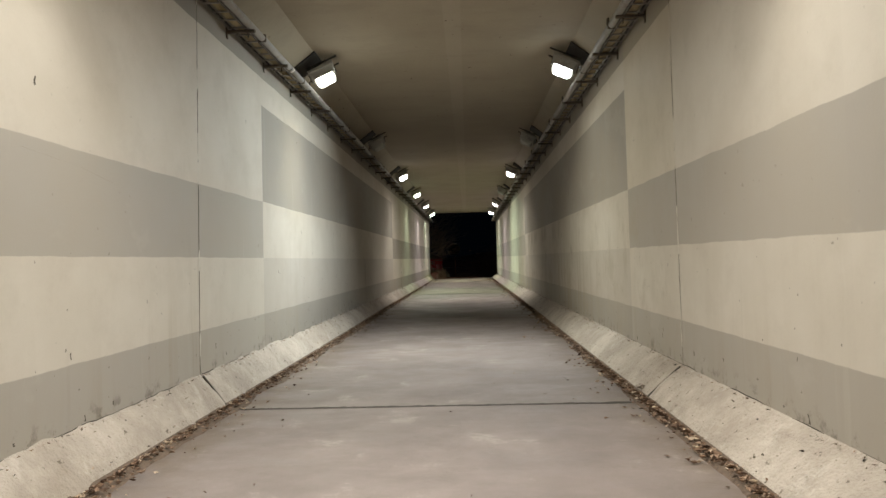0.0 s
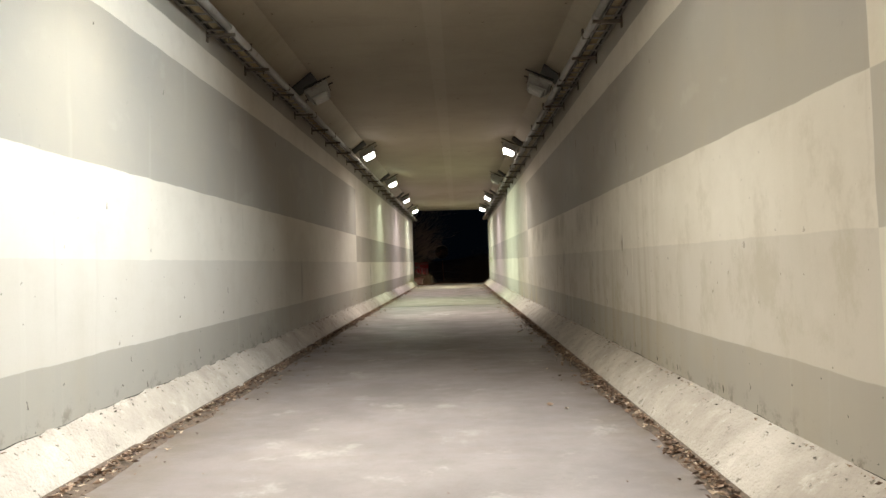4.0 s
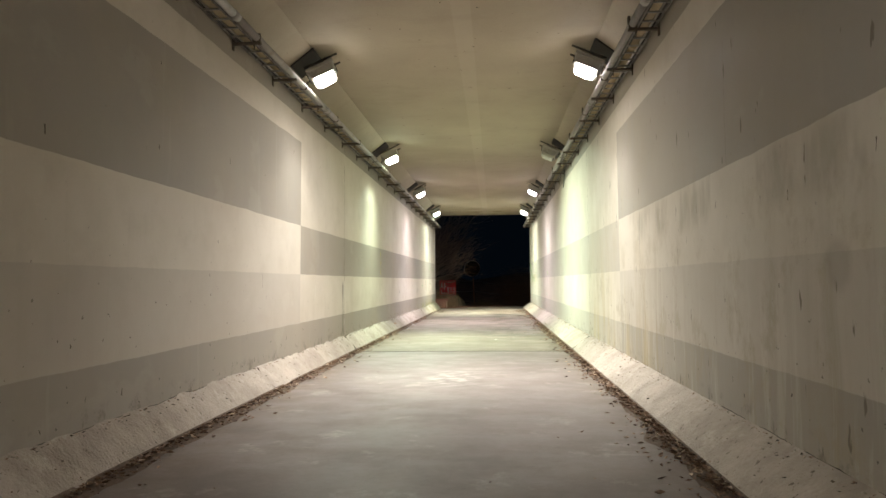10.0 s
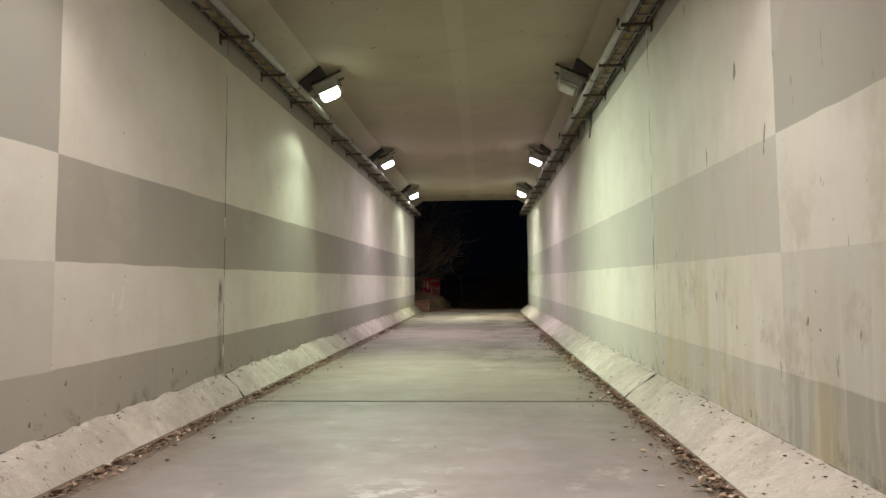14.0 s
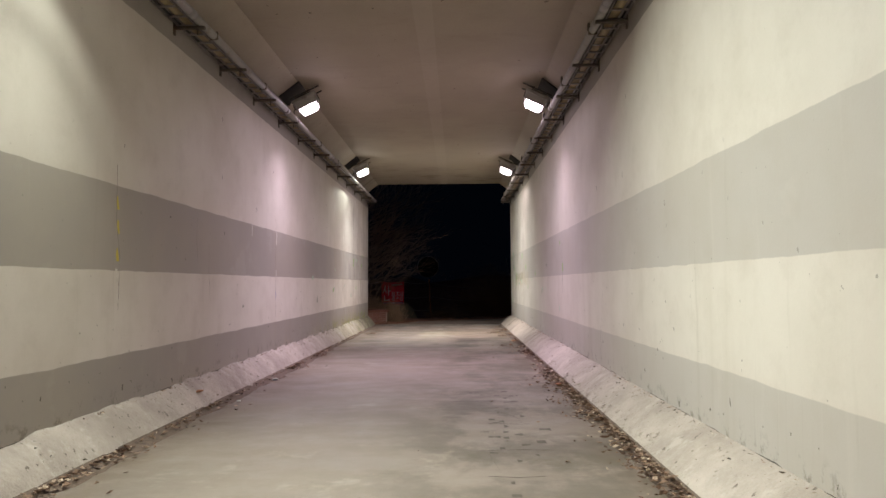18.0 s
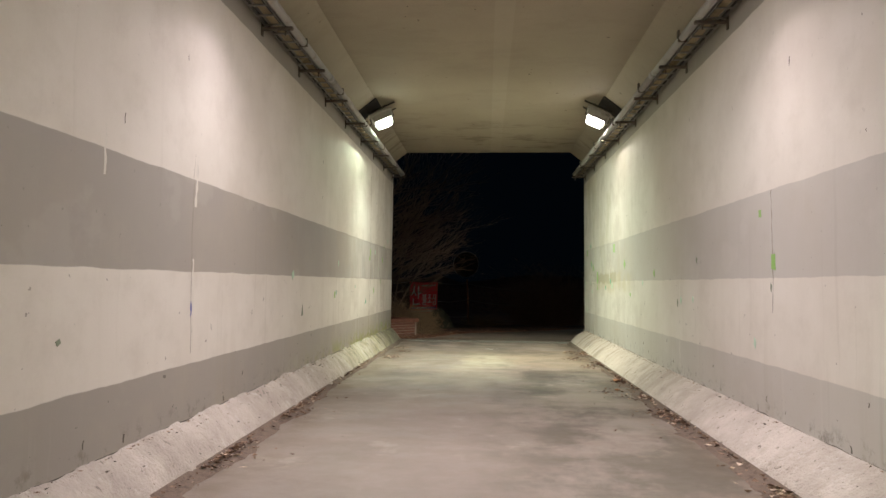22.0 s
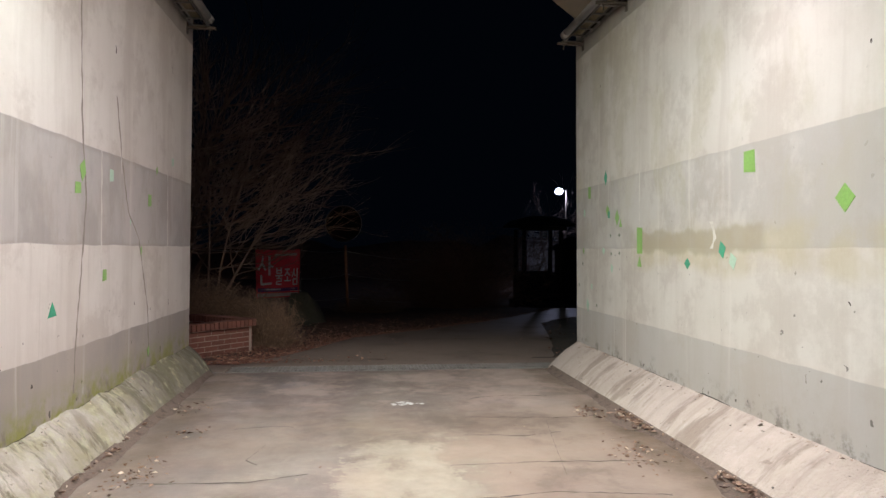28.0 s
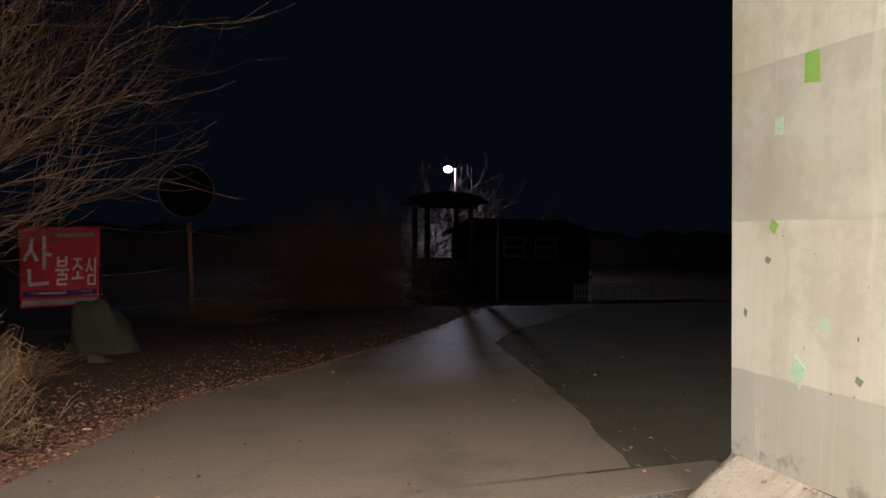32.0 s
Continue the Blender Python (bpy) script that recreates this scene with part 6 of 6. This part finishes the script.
# ---- banner ----
STROKES = {
    "san": [[(0.30, 0.97), (0.24, 0.72), (0.02, 0.52)], [(0.25, 0.74), (0.44, 0.52)], [(0.66, 1.0), (0.66, 0.36)], [(0.66, 0.68), (0.88, 0.64)], [(0.18, 0.36), (0.18, 0.06), (0.80, 0.10)]],
    "bul": [[(0.22, 0.98), (0.22, 0.66), (0.76, 0.66), (0.76, 0.98)], [(0.22, 0.82), (0.76, 0.82)], [(0.04, 0.52), (0.96, 0.52)], [(0.5, 0.52), (0.5, 0.38)], [(0.2, 0.36), (0.78, 0.36), (0.78, 0.2), (0.22, 0.2), (0.22, 0.03), (0.82, 0.03)]],
    "jo": [[(0.14, 0.92), (0.82, 0.92)], [(0.5, 0.92), (0.44, 0.68), (0.1, 0.48)], [(0.48, 0.7), (0.86, 0.48)], [(0.5, 0.42), (0.5, 0.14)], [(0.02, 0.13), (0.98, 0.13)]],
    "sim": [[(0.34, 0.98), (0.28, 0.72), (0.02, 0.5)], [(0.3, 0.74), (0.56, 0.52)], [(0.82, 1.0), (0.82, 0.42)], [(0.22, 0.36), (0.22, 0.04), (0.82, 0.04), (0.82, 0.36), (0.22, 0.36)]],
}


def build_banner():
    W2, H2 = 0.96, 1.08
    top = thing("banner", Matrix.Translation((-2.65, 51.2, 0.34)), "red cloth forest-fire warning banner with white Korean lettering", "banner")

    def cloth(u, v):
        """Place on the hanging cloth for u across and v up, both 0 to 1."""
        sag = -0.03 * math.sin(u * math.pi) * v
        curl = (1 - v) ** 2
        return Vector((u * W2 - 0.05 * curl * (u - 0.45), 0.035 * math.sin(u * 9 + v * 3) * (0.4 + curl) + 0.05 * curl * u, v * H2 + sag + 0.05 * curl * u - 0.02 * curl))

    k = 24
    v = [cloth(i / k, j / k) for j in range(k + 1) for i in range(k + 1)]
    f = [(j * (k + 1) + i, j * (k + 1) + i + 1, (j + 1) * (k + 1) + i + 1, (j + 1) * (k + 1) + i) for j in range(k) for i in range(k)]
    ob = part("cloth", raw("cloth", v, f, CLOTH_RED, True), CLOTH_RED, top)
    mod = ob.modifiers.new("thick", "SOLIDIFY")
    mod.thickness, mod.offset = 0.003, 1.0

    def stroke(path, w, material, name):
        pts = []
        for (a, b), (c, d) in zip(path, path[1:]):
            n = max(2, int(math.hypot(c - a, d - b) / 0.025))
            pts += [(a + (c - a) * i / n, b + (d - b) * i / n) for i in range(n)]
        pts.append(path[-1])
        vv, ff = [], []
        for i, (a, b) in enumerate(pts):
            p, q = pts[max(i - 1, 0)], pts[min(i + 1, len(pts) - 1)]
            dx, dy = q[0] - p[0], (q[1] - p[1])
            ln = math.hypot(dx, dy) or 1
            nx, ny = -dy / ln * w / 2, dx / ln * w / 2
            for s in (-1, 1):
                c = cloth(min(1, max(0, a + s * nx)), min(1, max(0, b + s * ny)))
                vv.append(c + Vector((0, -0.006, 0)))
            if i:
                j = 2 * i
                ff.append((j - 2, j - 1, j + 1, j))
        part(name, raw(name, vv, ff, material), material, top)

    cells = {"san": (0.05, 0.24, 0.40, 0.64, 0.045), "bul": (0.44, 0.27, 0.18, 0.37, 0.028), "jo": (0.64, 0.31, 0.16, 0.31, 0.028), "sim": (0.82, 0.25, 0.15, 0.36, 0.026)}
    for name, (x, y, w, h, t) in cells.items():
        for path in STROKES[name]:
            stroke([(x + a * w, y + b * h) for a, b in path], t, CLOTH_WHITE, "letter_stroke")
    stroke([(0.44, 0.90), (0.93, 0.90)], 0.05, CLOTH_GREY, "small_print_bar")
    stroke([(0.03, 0.165), (0.97, 0.165)], 0.075, CLOTH_PURPLE, "print_band")
    stroke([(0.10, 0.175), (0.90, 0.175)], 0.028, CLOTH_WHITE, "small_print_bar")
    stroke([(0.02, 0.06), (0.97, 0.06)], 0.07, CLOTH_GREY, "print_band")
    rope = [(-2.65, 51.2, 1.42), (-3.0, 50.9, 1.36), (-3.9, 50.4, 1.42)]
    wire("banner_rope", rope, 0.006, ROPE, "thin pale rope holding the banner to a tree", "rope")
    for z0, z1 in ((1.40, 1.38), (0.75, 0.72), (0.30, 0.05)):
        a, b = Vector((-1.69, 51.2, z0)), Vector((-0.83, 55.36, z1))
        wire("fence_rope", [a.lerp(b, i / 12) - Vector((0, 0, 0.05 * math.sin(i / 12 * math.pi))) for i in range(13)], 0.006, ROPE, "pale rope strung between banner and mirror post", "rope", None)
        c = Vector((2.4, 58.2, z1 - 0.28))
        wire("fence_rope", [b.lerp(c, i / 12) - Vector((0, 0, 0.1 * math.sin(i / 12 * math.pi))) for i in range(13)], 0.006, ROPE, "pale sagging rope strung from the mirror post", "rope", None)
    for z in (0.5, 0.9):
        wire("fence_rope", [(-1.66, 51.2, z), (-1.9, 51.22, z)], 0.004, ROPE, "short rope end tied to the banner", "rope")
    post = thing("banner_post", Matrix.Translation((-1.68, 51.22, ground_z(0, 51.2))), "thin dark stake holding the banner edge", "stake")
    bm = bmesh.new()
    rod(bm, (0, 0, -0.1), (0, 0, 1.6), 0.014, 0.012, 8)
    part("stake", bm, WOOD, post)


def build_mirror():
    gz = ground_z(0, 55.4)
    top = thing("traffic_mirror", Matrix.Translation((-0.8, 55.4, gz)), "round convex traffic mirror on a faded orange post", "traffic mirror")
    bm = bmesh.new()
    rod(bm, (0.08, 0, -0.1), (0, 0, 1.85), 0.042, 0.038, 14)
    part("post", bm, POSTPAINT, top, "faded orange steel post", True)
    m = pose(-0.05, -0.07, 2.46, 84, 0, 190)
    bm = bmesh.new()
    R, k, rings = 0.5, 40, 8
    last = None
    c = bm.verts.new((0, 0, 0.06))
    for j in range(1, rings + 1):
        r = R * j / rings
        ring = [bm.verts.new((math.cos(2 * math.pi * i / k) * r, math.sin(2 * math.pi * i / k) * r, 0.06 * (1 - (j / rings) ** 2))) for i in range(k)]
        for i in range(k):
            bm.faces.new((c, ring[i], ring[(i + 1) % k]) if last is None else (last[i], ring[i], ring[(i + 1) % k], last[(i + 1) % k]))
        last = ring
    ob = part("mirror_face", bm, MIRROR, top, "dark convex mirror face", True)
    ob.matrix_basis = m
    bm = bmesh.new()
    for i in range(k):
        a, b = 2 * math.pi * i / k, 2 * math.pi * (i + 1) / k
        rod(bm, (math.cos(a) * 0.51, math.sin(a) * 0.51, 0), (math.cos(b) * 0.51, math.sin(b) * 0.51, 0), 0.016, sides=6)
    part("rim", bm, PIPE, top, "dull grey metal rim").matrix_basis = m
    bm = bmesh.new()
    bmesh.ops.create_cone(bm, cap_ends=True, segments=k, radius1=0.5, radius2=0.4, depth=0.06, matrix=Matrix.Translation((0, 0, -0.035)))
    part("back_plate", bm, BLACKED, top).matrix_basis = m
    bm = boxed((-0.05, -0.02, 1.6), (0.05, 0.06, 1.82), 0.008)
    part("clamp", bm, RUSTED, top)


def build_far():
    # open pavilion
    at = (6.78, 62.0, ground_z(0, 62))
    top = thing("pavilion", Matrix.Translation(at), "dark timber pavilion with a wide hipped roof", "pavilion")
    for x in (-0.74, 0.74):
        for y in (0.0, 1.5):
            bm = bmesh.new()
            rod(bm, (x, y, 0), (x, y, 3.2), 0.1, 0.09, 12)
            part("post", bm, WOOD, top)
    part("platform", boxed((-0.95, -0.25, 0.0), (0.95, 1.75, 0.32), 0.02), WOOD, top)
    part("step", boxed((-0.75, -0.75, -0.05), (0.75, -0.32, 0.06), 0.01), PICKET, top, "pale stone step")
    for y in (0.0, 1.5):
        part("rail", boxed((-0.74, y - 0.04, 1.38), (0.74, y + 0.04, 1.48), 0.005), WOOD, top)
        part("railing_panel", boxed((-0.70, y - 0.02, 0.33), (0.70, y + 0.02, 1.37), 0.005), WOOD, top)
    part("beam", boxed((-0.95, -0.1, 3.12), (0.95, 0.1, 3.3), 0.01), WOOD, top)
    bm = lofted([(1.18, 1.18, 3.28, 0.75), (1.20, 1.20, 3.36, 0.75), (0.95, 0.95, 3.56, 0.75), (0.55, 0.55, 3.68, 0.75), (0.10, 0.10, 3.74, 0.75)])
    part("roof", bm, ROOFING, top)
    # house farther off
    at = (12.6, 68.0, ground_z(0, 68))
    top = thing("house", Matrix.Translation(at), "low dim rendered house with two pale-framed windows", "house")
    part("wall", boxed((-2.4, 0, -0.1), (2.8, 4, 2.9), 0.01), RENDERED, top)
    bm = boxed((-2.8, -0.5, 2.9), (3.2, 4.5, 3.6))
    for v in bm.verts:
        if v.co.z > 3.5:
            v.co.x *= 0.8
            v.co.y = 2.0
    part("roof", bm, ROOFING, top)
    for x in (-0.9, 0.6):
        w = part("window", boxed((x - 0.5, -0.05, 1.9), (x + 0.5, 0.02, 2.75), 0.01), PICKET, top, "pale framed window")
        part("pane", boxed((x - 0.44, -0.056, 1.96), (x + 0.44, -0.051, 2.3)), PANE, w)
        part("pane", boxed((x - 0.44, -0.056, 2.36), (x + 0.44, -0.051, 2.69)), PANE, w)
    # picket fence
    at = (11.4, 62.0, ground_z(0, 62))
    top = thing("picket_fence", Matrix.Translation(at), "weathered pale picket fence beside the road", "fence")
    slat = mesh_of(boxed((-0.03, -0.01, 0.0), (0.03, 0.01, 0.62), 0.003), "slat", PICKET)
    for i in range(26):
        part("slat", slat, PICKET, top).location = (i * 0.125, 0, 0.02)
    for z in (0.15, 0.45):
        part("rail", boxed((-0.05, 0.011, z), (3.2, 0.035, z + 0.06)), PICKET, top)
    top = thing("marker_post", Matrix.Translation((11.7, 61.5, ground_z(0, 61.5))), "short white reflective marker post", "marker post")
    bm = bmesh.new()
    rod(bm, (0, 0, -0.1), (0, 0, 1.05), 0.05, 0.05, 12)
    part("post", bm, WHITEPAINT, top)
    bm = bmesh.new()
    rod(bm, (0, 0, 0.8), (0, 0, 0.9), 0.053, 0.053, 12)
    part("band", bm, SOOTY, top)
    # slim pole and hanging service wires; their white stands in for lamp light
    top = thing("utility_pole", Matrix.Translation((8.9, 63.0, ground_z(0, 63))), "slim grey steel utility pole", "pole")
    bm = bmesh.new()
    rod(bm, (0, 0, -0.2), (0, 0, 3.6), 0.05, 0.045, 10)
    part("shaft", bm, PIPE, top)
    for i, (a, b, sag) in enumerate((((13.8, 70, 1.9), (16.8, 72, 5.8), 0.25), ((13.8, 70, 1.9), (16.6, 72, 4.7), 0.35))):
        A, B = Vector(a), Vector(b)
        wire("service_cable", [A.lerp(B, k / 14) - Vector((0, 0, sag * math.sin(k / 14 * math.pi))) for k in range(15)], 0.028, WHITEPAINT, "thin service cable hanging in the air", "cable")
    # street lamp
    gz = ground_z(0, 88.7)
    top = thing("street_lamp", Matrix.Translation((15.45, 88.7, gz)), "lit cold white street lamp on a steel pole", "street lamp")
    H = 6.25 - gz
    bm = bmesh.new()
    rod(bm, (0.55, 0, -0.2), (0.55, 0, H + 0.1), 0.075, 0.05, 12)
    part("pole", bm, RUSTED, top)
    bm = bmesh.new()
    rod(bm, (0.55, 0, H + 0.06), (0, 0, H + 0.14), 0.03, 0.03, 10)
    part("arm", bm, RUSTED, top)
    part("lamp_head", boxed((-0.32, -0.14, H + 0.08), (0.22, 0.14, H + 0.2), 0.04), DARKIRON, top)
    bm = bmesh.new()
    bmesh.ops.create_uvsphere(bm, u_segments=16, v_segments=10, radius=0.3, matrix=Matrix.Translation((-0.05, -0.05, H)) @ Matrix.Diagonal((1, 1, 0.8, 1)))
    part("lamp_bowl", bm, glowing("street_lamp_glow", (0.72, 0.80, 1.0), 40), top, "glowing cold white bowl", True)
    light = bpy.data.lights.new("street_light", "POINT")
    light.energy, light.color, light.shadow_soft_size = 900, (0.72, 0.80, 1.0), 0.25
    ob = new("street_light", light)
    ob.location = (-0.05, -0.12, H - 0.25)
    ob.parent = top


def boulder(at, size, seed, label):
    bm = bmesh.new()
    bmesh.ops.create_icosphere(bm, subdivisions=3, radius=1)
    for v in bm.verts:
        d = 1 + 0.42 * noise.noise(v.co * 1.3 + Vector((seed, 0, 0))) + 0.22 * abs(noise.noise(v.co * 2.7 + Vector((0, seed, 0)))) + 0.06 * noise.noise(v.co * 7)
        v.co = Vector(((v.co.x * d - 0.45 * v.co.z) * size[0], v.co.y * size[1] * d, max(-0.3, v.co.z * d) * size[2]))
    ob = tagged(part("boulder", bm, STONE, None, "", True), label, "stone")
    ob.matrix_basis = Matrix.Translation(at)


def build_backdrop():
    """Added dark ridge, itself unseen, that closes the view."""
    xs = steps(-120, 140, 3.0)
    v, f = [], []
    for i, x in enumerate(xs):
        h = 2.2 + 1.2 * noise.noise((x * 0.03, 0, 3)) + 1.6 * noise.noise((x * 0.25, 1, 3)) + 0.8 * noise.noise((x * 0.9, 2, 3))
        y = 112 + abs(x - 10) * -0.12
        v += [(x, y, -2.5), (x, y + 4 + noise.noise((x * 0.4, 4, 0)), h * 0.55), (x, y + 9 + noise.noise((x * 0.4, 8, 0)), h), (x, y + 30, -2.5)]
        if i:
            for j in range(3):
                a = 4 * i + j
                f.append((a - 4, a, a + 1, a - 3))
    tagged(new("backdrop", raw("backdrop", v, f, EARTH, False)), "added dark ridge closing the view behind the road", "hillside", kind="structure")


build_ground()
build_backdrop()
build_grates()
build_brick_wall()
build_banner()
build_mirror()
build_far()
boulder((-1.46, 50.0, ground_z(0, 50) + 0.05), (0.34, 0.30, 0.66), 2, "grey-green mossy boulder below the banner")
boulder((-1.35, 49.2, ground_z(0, 49.2) + 0.03), (0.12, 0.1, 0.1), 6, "small pale stone on the leafy verge")
build_plants()
